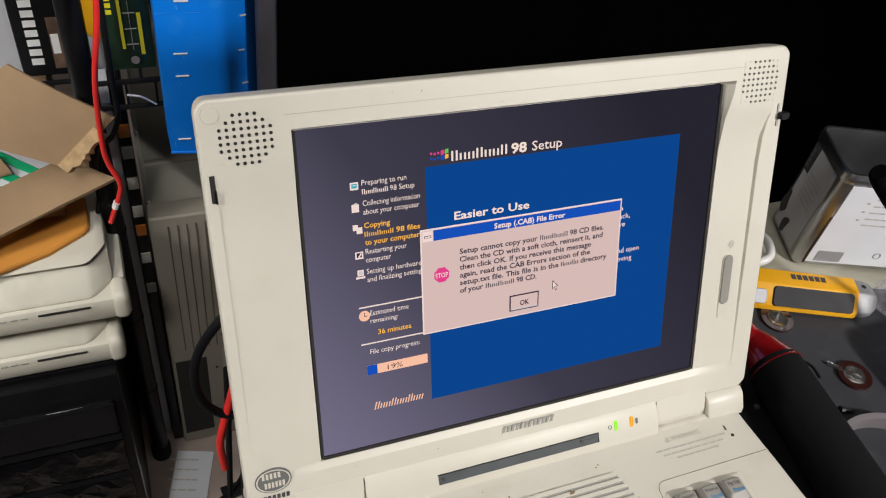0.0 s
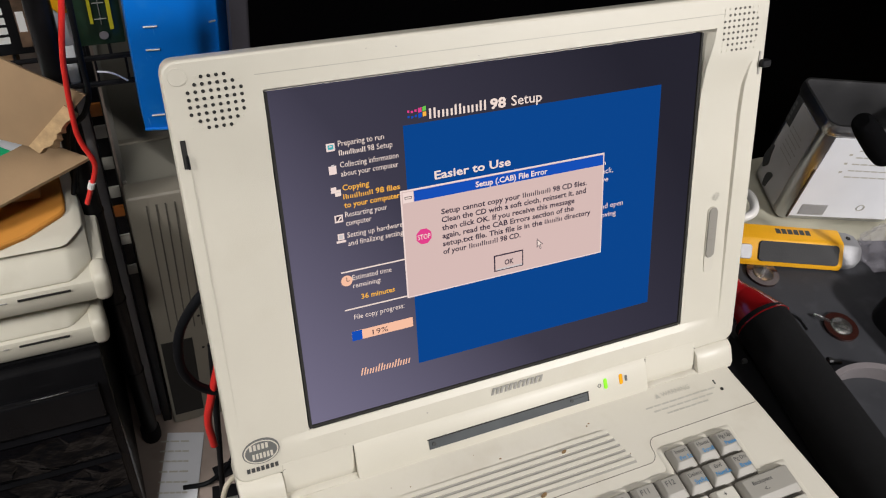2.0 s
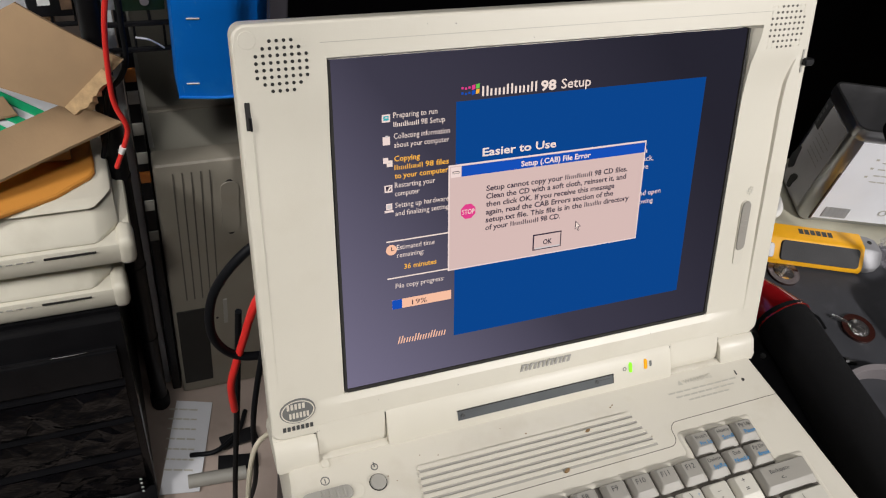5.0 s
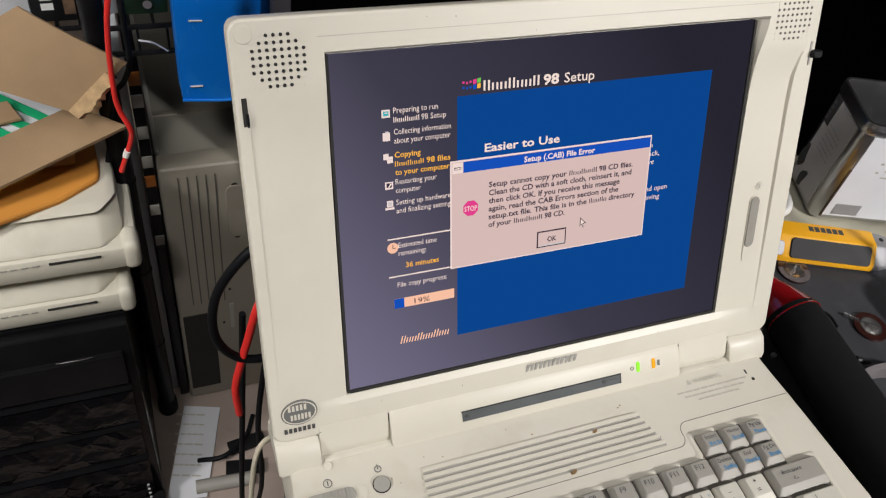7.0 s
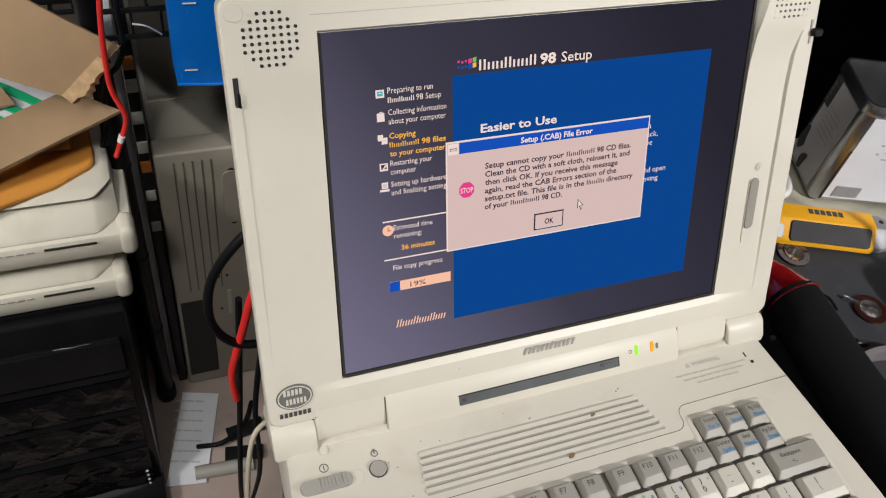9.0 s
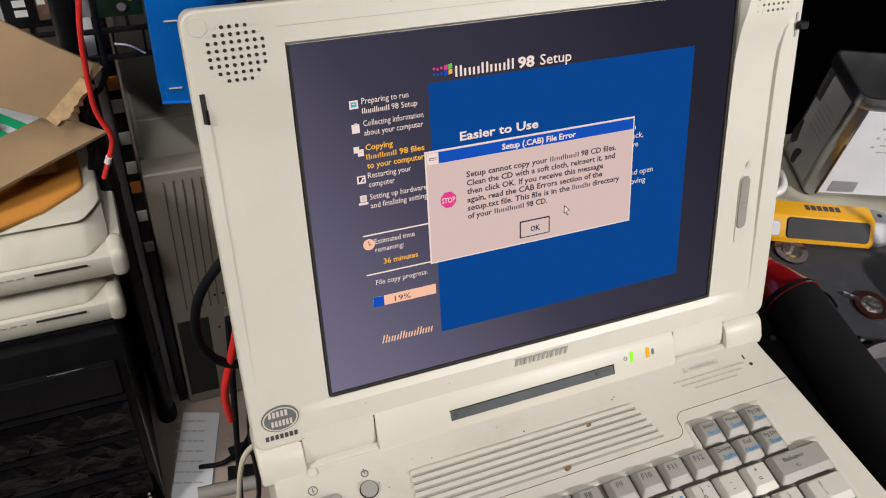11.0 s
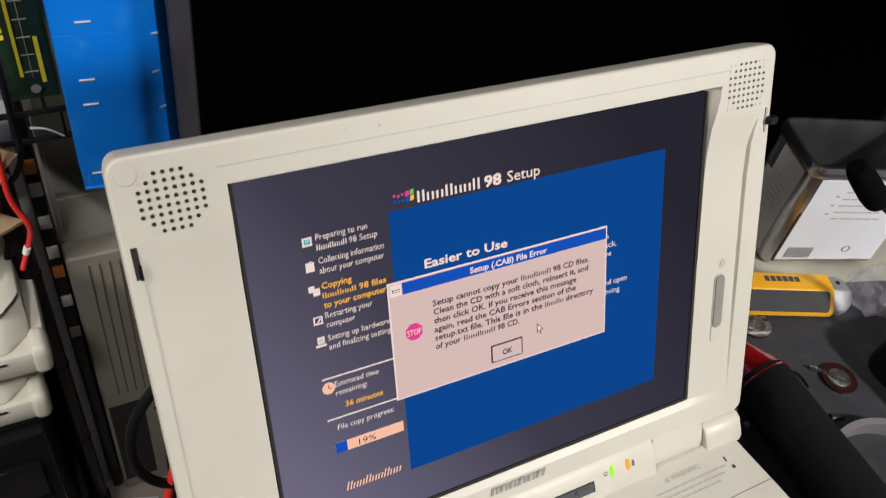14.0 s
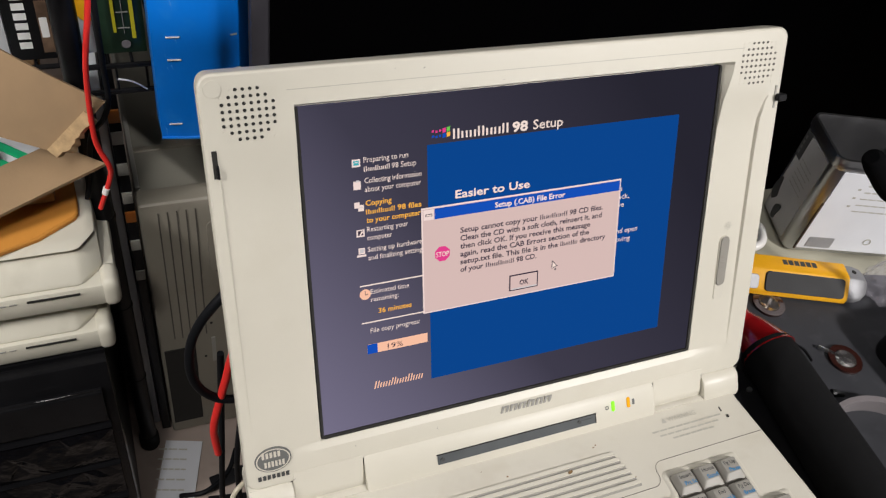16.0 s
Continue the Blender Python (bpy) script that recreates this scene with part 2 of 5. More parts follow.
def part(name, bm, mat, parent=None, label="", m=None, smooth=0.6, mesh=None):
    """Links a bmesh (in world metres, or in the frame of m) as one mesh object under a thing or a part."""
    if mesh is None:
        mesh = bpy.data.meshes.new(name)
        bmesh.ops.recalc_face_normals(bm, faces=bm.faces)
        if smooth:
            for f in bm.faces:
                f.smooth = True
            for e in bm.edges:
                if len(e.link_faces) == 2 and e.calc_face_angle(0) > smooth:
                    e.smooth = False
        bm.to_mesh(mesh)
        bm.free()
        mesh.materials.append(mat)
    ob = new(name, mesh)
    m = m or Matrix.Identity(4)
    WORLD_POSE[ob] = m
    if parent:
        ob.parent = parent
        ob.matrix_parent_inverse = WORLD_POSE[parent].inverted()
    ob.matrix_basis = m
    if label:
        ob["label"] = label
    return ob


def box(x0, x1, y0, y1, z0, z1, bevel=0.0, seg=2, m=None, bm=None):
    bm = bm or bmesh.new()
    r = bmesh.ops.create_cube(bm, size=1.0)
    vs = r["verts"]
    for v in vs:
        v.co = Vector(((x0 + x1) / 2 + v.co.x * (x1 - x0), (y0 + y1) / 2 + v.co.y * (y1 - y0), (z0 + z1) / 2 + v.co.z * (z1 - z0)))
    if bevel:
        es = list({e for v in vs for e in v.link_edges})
        r2 = bmesh.ops.bevel(bm, geom=es, offset=bevel, segments=seg, affect="EDGES", profile=0.6)
        vs = list({v for f in r2["faces"] for v in f.verts} | {v for v in vs if v.is_valid})
    if m:
        bmesh.ops.transform(bm, matrix=m, verts=[v for v in vs if v.is_valid])
    return bm


def rrect(x0, x1, y0, y1, r, seg=5):
    """Corners of a rounded rectangle, anticlockwise."""
    out = []
    for cx, cy, a in ((x1 - r, y0 + r, -90), (x1 - r, y1 - r, 0), (x0 + r, y1 - r, 90), (x0 + r, y0 + r, 180)):
        for i in range(seg + 1):
            b = radians(a + 90 * i / seg)
            out.append((cx + r * math.cos(b), cy + r * math.sin(b)))
    return out


def loft(loops, cap0=True, cap1=True, bm=None):
    """Joins closed loops of equal length (points in 3D) into a skin."""
    bm = bm or bmesh.new()
    rings = [[bm.verts.new(p) for p in loop] for loop in loops]
    n = len(rings[0])
    for a, b in zip(rings, rings[1:]):
        for i in range(n):
            bm.faces.new((a[i], a[(i + 1) % n], b[(i + 1) % n], b[i]))
    if cap0:
        bm.faces.new(rings[0][::-1])
    if cap1:
        bm.faces.new(rings[-1])
    return bm


def slab(outline, z0, z1, edge=0.0, bm=None):
    """A flat body with the given outline and a softened upper edge."""
    cx, cy = sum(p[0] for p in outline) / len(outline), sum(p[1] for p in outline) / len(outline)
    loops = [[(x, y, z0) for x, y in outline], [(x, y, z1 - edge) for x, y in outline]]
    if edge:
        def inset(x, y):
            d = math.hypot(x - cx, y - cy) or 1
            return x - (x - cx) / d * edge, y - (y - cy) / d * edge
        loops.append([(*inset(x, y), z1) for x, y in outline])
    return loft(loops, bm=bm)


def disc(cx, cy, r, z0, z1, n=24, edge=0.0, ry=None):
    ry = ry or r
    return slab([(cx + r * math.cos(2 * math.pi * i / n), cy + ry * math.sin(2 * math.pi * i / n)) for i in range(n)], z0, z1, edge)


def ring(cx, cy, r0, r1, z0, z1, n=40, ry=1.0, bm=None):
    bm = bm or bmesh.new()
    prof = [(r0, z0), (r1, z0), (r1, z1), (r0, z1)]
    vs = [[bm.verts.new((cx + r * math.cos(2 * math.pi * i / n), cy + ry * r * math.sin(2 * math.pi * i / n), z)) for r, z in prof] for i in range(n)]
    for i in range(n):
        for j in range(4):
            bm.faces.new((vs[i][j], vs[i][(j + 1) % 4], vs[(i + 1) % n][(j + 1) % 4], vs[(i + 1) % n][j]))
    return bm


def smooth_path(points, steps=8):
    pts = [Vector(p) for p in points]
    pts = [2 * pts[0] - pts[1]] + pts + [2 * pts[-1] - pts[-2]]
    out = []
    for i in range(1, len(pts) - 2):
        p0, p1, p2, p3 = pts[i - 1:i + 3]
        for k in range(steps):
            t = k / steps
            out.append(0.5 * (2 * p1 + (p2 - p0) * t + (2 * p0 - 5 * p1 + 4 * p2 - p3) * t * t + (3 * p1 - p0 - 3 * p2 + p3) * t ** 3))
    return out + [pts[-2]]


def tube(points, radius, n=10, steps=8, flat=1.0, bm=None):
    """A cable along a smooth path; radius may be a list, one a point of the path given."""
    path = smooth_path(points, steps)
    loops = []
    side = None
    for i, p in enumerate(path):
        d = (path[min(i + 1, len(path) - 1)] - path[max(i - 1, 0)]).normalized()
        if side is None:
            side = d.orthogonal().normalized()
        side = (side - d * side.dot(d)).normalized()
        up = d.cross(side)
        if isinstance(radius, (list, tuple)):
            f = i / steps
            k = min(int(f), len(radius) - 2)
            r = radius[k] + (radius[k + 1] - radius[k]) * (f - k)
        else:
            r = radius
        loops.append([p + (side * math.cos(2 * math.pi * j / n) + up * flat * math.sin(2 * math.pi * j / n)) * r for j in range(n)])
    return loft(loops, bm=bm)


def letters(text, size, mat, m, parent, name="caption", width=None, bold=0.0, align="LEFT", label="", shear=0.0):
    """Flat writing in the built-in font as a mesh, in the plane of m."""
    cu = bpy.data.curves.new(name, "FONT")
    cu.body, cu.size, cu.align_x, cu.offset, cu.resolution_u, cu.shear = text, size, align, bold, 2, shear
    tmp = bpy.data.objects.new(name, cu)
    mesh = bpy.data.meshes.new_from_object(tmp)
    bpy.data.objects.remove(tmp)
    mesh.materials.clear()
    mesh.materials.append(mat)
    if width:
        xs = [v.co.x for v in mesh.vertices]
        k = width / max(1e-6, max(xs) - min(xs))
        x0 = min(xs)
        for v in mesh.vertices:
            v.co.x = (v.co.x - x0) * k
    return part(name, None, mat, parent, label, m, mesh=mesh)


def bars(spans, height, mat, m, parent, name="caption", label="", lean=0.0):
    """Writing as plain bars: spans of (x0, x1)."""
    bm = bmesh.new()
    for a, b in spans:
        vs = [bm.verts.new((x + lean * y, y, 0)) for x, y in ((a, 0), (b, 0), (b, height), (a, height))]
        bm.faces.new(vs)
    return part(name, bm, mat, parent, label, m, smooth=0)


def word_spans(x0, x1, n, gap=0.25):
    w = (x1 - x0) / (n - gap)
    return [(x0 + i * w, x0 + i * w + w * (1 - gap)) for i in range(n)]


def rounded(poly, off, r, seg=4):
    """An outline with square corners, moved outward by off, its corners rounded by r. poly runs clockwise."""
    n = len(poly)
    moved = []
    for i in range(n):
        a, p, q = Vector(poly[i - 1]), Vector(poly[i]), Vector(poly[(i + 1) % n])
        d0, d1 = (p - a).normalized(), (q - p).normalized()
        n0, n1 = Vector((-d0.y, d0.x)), Vector((-d1.y, d1.x))
        moved.append(p + (n0 + n1) * off)
    out = []
    for i in range(n):
        a, p, q = moved[i - 1], moved[i], moved[(i + 1) % n]
        s, e = p + (a - p).normalized() * r, p + (q - p).normalized() * r
        for k in range(seg + 1):
            t = k / seg
            out.append(tuple(s * (1 - t) ** 2 + p * 2 * t * (1 - t) + e * t * t))
    return out


def extrude_x(profile, x0, x1, soft=0.0):
    """A bar along x with the given (y, z) profile, its ends softened."""
    cy, cz = sum(p[0] for p in profile) / len(profile), sum(p[1] for p in profile) / len(profile)
    small = [(cy + (y - cy) * 0.93, cz + (z - cz) * 0.93) for y, z in profile]
    loops = []
    if soft:
        loops.append([(x0, y, z) for y, z in small])
    loops += [[(x0 + soft, y, z) for y, z in profile], [(x1 - soft, y, z) for y, z in profile]]
    if soft:
        loops.append([(x1, y, z) for y, z in small])
    return loft(loops)


# ---------------------------------------------------------------- the room
def structure(name, bm, mat, label, category):
    return tagged(part(name, bm, mat), label, category, kind="structure")


structure("floor", box(-2.2, 2.4, -2.2, 2.0, -0.1, FLOOR), FLOOR_TILE, "worn brownish floor below the desk", "floor")
structure("ceiling", box(-2.2, 2.4, -2.2, 2.0, 2.5, 2.6), CEILING, "plain white painted ceiling", "ceiling")
structure("wall_north", box(-2.2, 2.4, 2.0, 2.1, FLOOR, 2.5), WALL, "plain grey wall behind the shelves", "wall")
structure("wall_south", box(-2.2, 2.4, -2.3, -2.2, FLOOR, 2.5), WALL, "plain grey wall behind the desk chair side", "wall")
structure("wall_west", box(-2.3, -2.2, -2.2, 2.0, FLOOR, 2.5), WALL, "plain grey side wall", "wall")
structure("wall_east", box(2.4, 2.5, -2.2, 2.0, FLOOR, 2.5), WALL, "plain grey side wall", "wall")

# ---------------------------------------------------------------- the desk
desk = thing("desk", (0.4, 0, FLOOR), "cream laminate desk with a dark grey work mat on it", "desk")
part("desktop", box(-0.135, 1.0, -0.42, 0.215, DESK - 0.03, DESK - 0.003, 0.004), DESK_TOP, desk)
for lx in (-0.09, 0.94):
    for ly in (-0.37, 0.17):
        part("leg", box(lx - 0.025, lx + 0.025, ly - 0.025, ly + 0.025, FLOOR, DESK - 0.03, 0.004), BLACK_PLASTIC, desk)
mat_outline = [(-0.13, -0.40), (0.8, -0.40), (0.8, -0.02), (0.42, 0.088), (0.32, 0.118), (0.20, 0.15), (-0.13, 0.16)]
tagged(part("work_mat", slab(mat_outline, DESK - 0.003, DESK), GREY_MAT), "dark grey rubbery work mat lying on the desk", "work mat")

# ---------------------------------------------------------------- the laptop
laptop = thing("laptop", (0, -0.1, DESK), "old cream laptop, open and switched on, showing an error box", "laptop")


def half_width(y):
    pts = [(0.03, 0.160), (-0.02, 0.161), (-0.06, 0.1655), (-0.14, 0.173), (-0.27, 0.176)]
    for (a, wa), (b, wb) in zip(pts, pts[1:]):
        if y >= b:
            return wa + (wb - wa) * (a - y) / (a - b)
    return pts[-1][1]


ys = [0.026, 0.0, -0.03, -0.06, -0.10, -0.14, -0.20, -0.262]
right = [(half_width(y), y) for y in ys]
outline = [(-x, y) for x, y in right] + [(-0.168, -0.270), (0.168, -0.270)] + [(x, y) for x, y in right[::-1]]


def shrink(k, z):
    return [(x * (1 - k / 0.17), y + (k if y < -0.2 else -k if y > 0.01 else 0), z) for x, y in outline]


part("base_body", loft([shrink(0.012, DESK + 0.008), shrink(0.003, DESK + 0.014), shrink(0, DESK + 0.024), shrink(0, DECK - 0.006),
                        shrink(0.0015, DECK - 0.002), shrink(0.005, DECK)]), CREAM_DECK, laptop)
for fx in (-0.13, 0.13):
    for fy in (0.0, -0.24):
        part("foot", disc(fx, fy, 0.009, DESK, DESK + 0.009), BLACK_RUBBER, laptop)

HUMP = [(-0.0250, DECK - 0.002), (-0.0245, DECK + 0.001), (-0.0135, DECK + 0.0140), (-0.0105, DECK + 0.0163), (-0.006, DECK + 0.0172),
        (0.0, DECK + 0.0165), (0.006, DECK + 0.013), (0.008, DECK - 0.002)]
POST = [(-0.0250, DECK - 0.002), (-0.0245, DECK + 0.001), (-0.0190, DECK + 0.0080), (-0.0168, DECK + 0.0104), (-0.0130, DECK + 0.0116), (0.0, DECK + 0.0116),
        (0.006, DECK + 0.010), (0.008, DECK - 0.002)]
part("hinge_cover", extrude_x(HUMP, -0.101, 0.0955, 0.0012), CREAM, laptop)
part("hinge_post", extrude_x(POST, -0.1665, -0.1425, 0.0012), CREAM, laptop)
part("hinge_post", extrude_x(POST, 0.1355, 0.1640, 0.0012), CREAM, laptop)
# face of the hinge cover: along x, up the face, out of it
FACE_ANGLE = math.degrees(math.atan2(0.0130, 0.0110))
FACE = pose(0, -0.0245, DECK + 0.001, FACE_ANGLE, 0, 0)
window = part("slot_window", box(-0.0575, 0.0505, 0.0045, 0.0105, 0.0, 0.0005), SMOKE, laptop, "smoked grey strip window", m=FACE)
part("window_edge", box(-0.0580, 0.0510, 0.0103, 0.0108, 0.0, 0.0007), DARK_GAP, window, m=FACE)
part("window_edge", box(0.0503, 0.0508, 0.0045, 0.0105, 0.0, 0.0007), DARK_GAP, window, m=FACE)
part("light_pipe", box(0.0385, 0.0480, 0.0083, 0.0087, 0.0005, 0.0008), INK_BLACK, window, m=FACE)
part("pin", disc(-0.0545, 0.0075, 0.0012, 0.0005, 0.0012, 12), INK_BLACK, window, m=FACE)
part("pin", disc(0.0385, 0.0080, 0.0012, 0.0005, 0.0012, 12), INK_BLACK, window, m=FACE)
for lx, lm in ((0.0640, LED_GREEN), (0.0755, LED_AMBER)):
    part("status_led", slab(rrect(lx - 0.0011, lx + 0.0011, 0.0088, 0.0156, 0.0010), 0, 0.0008, 0.0003), lm, laptop,
         "lit green status light" if lm is LED_GREEN else "lit amber status light", m=FACE)
part("led_icon", ring(0.0595, 0.012, 0.0009, 0.0013, 0.0001, 0.0003, 16), INK, laptop, m=FACE)
part("led_icon", slab(rrect(0.0785, 0.0802, 0.010, 0.0138, 0.0006), 0.0001, 0.0003), INK, laptop, m=FACE)
# the lid
lid_loops = []
for w, k in ((-0.0145, 0.004), (-0.0128, 0.001), (-0.004, 0.0), (0.0016, 0.0), (0.0026, 0.0004), (0.0031, 0.0013)):
    lid_loops.append([(x, y, w) for x, y in rrect(-0.1668 + k, 0.1672 - k, -0.0225 + k, 0.2040 - k, 0.0068 - k, 6)])
TRAY = (-0.1625, 0.1608, -0.0195, 0.2000)
for w in (0.0031, -0.0032):
    lid_loops.append([(x, y, w) for x, y in rrect(*TRAY, 0.0002, 6)])
RIM = 0.0031


def between(x, table):
    """A value read from a table of (x, value), straight between its entries."""
    for (a, p), (b, q) in zip(table, table[1:]):
        if x <= b:
            return p + (q - p) * min(1, max(0, (x - a) / (b - a)))
    return table[-1][1]


def side_column(v):
    """Across the panel beside the display, from its edge outwards: (distance from the middle, height)."""
    if v > 0.1855:
        near = RIM
    elif v > -0.0014:
        near = -0.003
    else:
        near = between(v, ((-0.0130, RIM), (-0.0060, 0.0026), (-0.0018, 0.0007), (-0.001, 0.0004)))
    edge = between(v, ((0.135, 0.1242), (0.150, 0.1246), (0.165, 0.1258), (0.180, 0.1298), (0.187, 0.1305)))
    high = between(v, ((-0.0130, RIM), (-0.0060, 0.0026), (-0.0018, 0.0007), (0.085, 0.0006), (0.1467, 0.0013), (0.158, 0.0021), (0.172, RIM)))
    step = between(v, ((0.135, 0.1528), (0.152, 0.1537), (0.1615, 0.1562), (0.168, 0.1592)))
    low = between(v, ((-0.0130, RIM), (0.010, 0.0025), (0.060, 0.0014), (0.150, 0.0010), (0.160, 0.0019), (0.168, RIM)))
    fill = [(edge + (step - edge) * k / 6, high + (low - high) * k / 6) for k in range(7)]
    return [(0.1238, near)] + fill + [(step + 0.0008, RIM)]


def lid_face(bm):
    """The moulded front of the lid: sunk side panels that rise to the rim below the speakers, and the opening for the display."""
    vs = [-0.0195, -0.0130, -0.0095, -0.0060, -0.0035, -0.0018, -0.0010, 0.0, 0.01, 0.03, 0.06, 0.085, 0.10, 0.12, 0.135, 0.1467, 0.152, 0.155, 0.158, 0.1615,
          0.165, 0.168, 0.172, 0.176, 0.180, 0.1848, 0.1868, 0.19, 0.2000]
    left, mid, right = [], [], []
    for v in vs:
        col = side_column(v)
        right.append([bm.verts.new((u, v, h)) for u, h in col] + [bm.verts.new((TRAY[1], v, RIM))])
        row = [bm.verts.new((-0.1238, v, col[0][1]))]
        for k, (u, h) in enumerate(col[1:-1]):
            row.append(bm.verts.new((-0.1242 - 0.0362 * k / 6, v, RIM - (RIM - h) * (1 - 0.11 * k))))
        left.append(row + [bm.verts.new((-0.1612, v, RIM)), bm.verts.new((TRAY[0], v, RIM))])
    for block in (left, right):
        for p, q in zip(block, block[1:]):
            for i in range(len(p) - 1):
                bm.faces.new((p[i], p[i + 1], q[i + 1], q[i]))
    for i, v in enumerate(vs[:-1]):
        if v < -0.0014 or v > 0.183:
            bm.faces.new((left[i][0], right[i][0], right[i + 1][0], left[i + 1][0]))
    return bm


lid = part("lid", lid_face(loft(lid_loops)), CREAM, laptop, m=LID, smooth=0.30)
for c0, c1 in ((-0.1420, -0.1013), (0.0958, 0.1352)):
    chin = [(-0.0170, 0.00325), (-0.0190, -0.012), (-0.030, -0.013), (-0.0385, -0.008), (-0.0395, -0.001), (-0.0382, 0.0028), (-0.0355, 0.0046), (-0.0315, 0.0048), (-0.0250, 0.0040)]
    part("chin", extrude_x(chin, c0, c1, 0.0006), CREAM, lid, m=LID)
for g in (-0.1013, 0.0958):
    part("hinge_gap_shade", box(g - 0.00025, g + 0.00025, -0.0345, -0.0185, 0.0026, 0.0035), DARK_GAP, lid, m=LID)
# Dark strips for the gap and the shadow line below the lid's edge
for c0, c1 in ((-0.1655, -0.1420), (0.1352, 0.1655)):
    part("hinge_gap_shade", box(c0, c1, -0.0230, -0.0226, -0.004, 0.0026), WELL, lid, m=LID)
part("cover_gap_shade", box(-0.1008, 0.0953, -0.0192, -0.0187, 0.0028, 0.0034), MARK_GREY, lid, m=LID)
part("hinge_slot", box(-0.1416, -0.1403, -0.0365, -0.0205, 0.0020, 0.0036), WELL, lid, m=LID)
part("hinge_slot", box(0.1345, 0.1350, -0.0365, -0.0205, 0.0020, 0.0036), WELL, lid, m=LID)
for c0, c1 in ((-0.1405, -0.1015), (0.0958, 0.1345)):
    part("deck_ledge", box(c0, c1, -0.0236, -0.0205, DECK - 0.001, DECK + 0.0006, 0.0003), CREAM_DECK, laptop)
part("seam", box(-0.127, 0.136, 0.19385, 0.19415, 0.0030, 0.00325), SEAM_SHADE, lid, m=LID)
part("bumper_pad", disc(-0.1600, 0.1970, 0.0040, 0.0030, 0.0034, 28, 0.0001), CREAM, lid, m=LID)


def speaker(cx, cy, hole, mat):
    bm = bmesh.new()
    pale = bmesh.new()
    for i in range(8):
        for j in range(8):
            x, y = cx + (i - 3.5) * 0.00330, cy + (j - 3.5) * 0.00325
            corner = min(i, 7 - i) + min(j, 7 - j) < 2
            n = 12
            target = pale if corner else bm
            r = 0.00075 if corner else hole
            loop = [(x + r * math.cos(2 * math.pi * k / n), y + r * math.sin(2 * math.pi * k / n)) for k in range(n)]
            # Flat discs set on the face; their dark colour stands for the holes' shade
            loft([[(a, b, 0.0030) for a, b in loop], [(a, b, 0.0034 if not corner else 0.00335) for a, b in loop]], bm=target)
    grille = part("speaker_grille", bm, mat, lid, "round dark discs in a square, colour standing in for shaded speaker holes", m=LID)
    tagged(grille, kind="stuff")
    tagged(part("blind_holes", pale, CREAM, lid, m=LID), kind="stuff")


speaker(-0.1451, 0.1848, 0.00082, DARK_GAP)
# Paler colour here: light reaching into the right-hand holes, put in by material
speaker(0.1472, 0.1848, 0.00072, WELL)
part("latch_slot", box(-0.1636, -0.1612, 0.1560, 0.1692, 0.0024, 0.0034), DARK_GAP, lid, m=LID)
part("latch_hook", box(-0.1620, -0.1609, 0.1556, 0.1622, 0.0028, 0.0042, 0.0004), BLACK_PLASTIC, lid, m=LID)
part("latch_slot", box(0.1627, 0.1639, 0.1570, 0.1705, 0.0026, 0.0036), GREY_TRIM, lid, m=LID)
part("latch_hook", slab(rrect(0.1630, 0.1702, 0.1610, 0.1655, 0.0018), 0.0026, 0.0065, 0.0008), BLACK_PLASTIC, lid, m=LID)
part("slide_groove", slab(rrect(0.1380, 0.1452, 0.0325, 0.0775, 0.0035), 0.0002, 0.0018), CREAM_DECK, lid, m=LID)
slider = part("brightness_slider", slab(rrect(0.1384, 0.1448, 0.0430, 0.0770, 0.0030), 0.0004, 0.0026, 0.0006), SLIDER_GREY, lid, "grey sliding brightness control", m=LID)
for v in (0.0565, 0.0600, 0.0635):
    part("ridge", box(0.1397, 0.1434, v - 0.0003, v + 0.0003, 0.0025, 0.0029, 0.0001), SLIDER_GREY, slider, m=LID)
bm = ring(0.1428, 0.0838, 0.0009, 0.0013, 0.0008, 0.0014, 20)
for i in range(8):
    a = i * math.pi / 4
    box(0.0019, 0.0028, -0.0002, 0.0002, 0.0008, 0.0014, m=Matrix.Translation((0.1428, 0.0838, 0)) @ Matrix.Rotation(a, 4, "Z"), bm=bm)
part("sun_icon", bm, INK_FAINT, lid, m=LID)
rng2 = random.Random(9)
dots = bmesh.new()
for _ in range(9):
    x, y, r = rng2.uniform(-0.12, 0.15), rng2.choice((rng2.uniform(-0.012, -0.004), rng2.uniform(0.188, 0.200))), rng2.uniform(0.00015, 0.0003)
    loft([[(x + r * math.cos(a), y + r * math.sin(a), z) for a in [i * math.pi / 4 for i in range(8)]] for z in (0.0031, 0.0034)], bm=dots)
tagged(part("dirt_specks", dots, INK, lid, m=LID), kind="stuff")
# printed marks on the lid, as plain shapes
on_lid = LID @ pose(0, 0, 0.0036)
bm = bmesh.new()
for a, b in word_spans(-0.0140, 0.0200, 6, 0.18):
    k = (b - a) * 0.34
    for p, q, y0, y1 in ((a, a + k, -0.0121, -0.0075), (b - k, b, -0.0121, -0.0075), (a + k, b - k, -0.0086, -0.0075)):
        loft([[(x + 0.25 * (y + 0.0098), y, z) for x, y in ((p, y0), (q, y0), (q, y1), (p, y1))] for z in (0.0032, 0.0034)], bm=bm)
part("maker_mark", bm, MARK_GREY, lid, "grey maker's mark", m=LID)
badge = part("round_sticker", disc(-0.1515, -0.0045, 0.0100, 0.0018, 0.0036, 32, 0.0002, ry=0.0078), INK, lid, "grey oval sticker with a pale ring", m=LID)
part("sticker_ring", ring(-0.1515, -0.0045, 0.0086, 0.0093, 0.0036, 0.0038, 32, ry=0.76), CREAM, badge, m=LID)
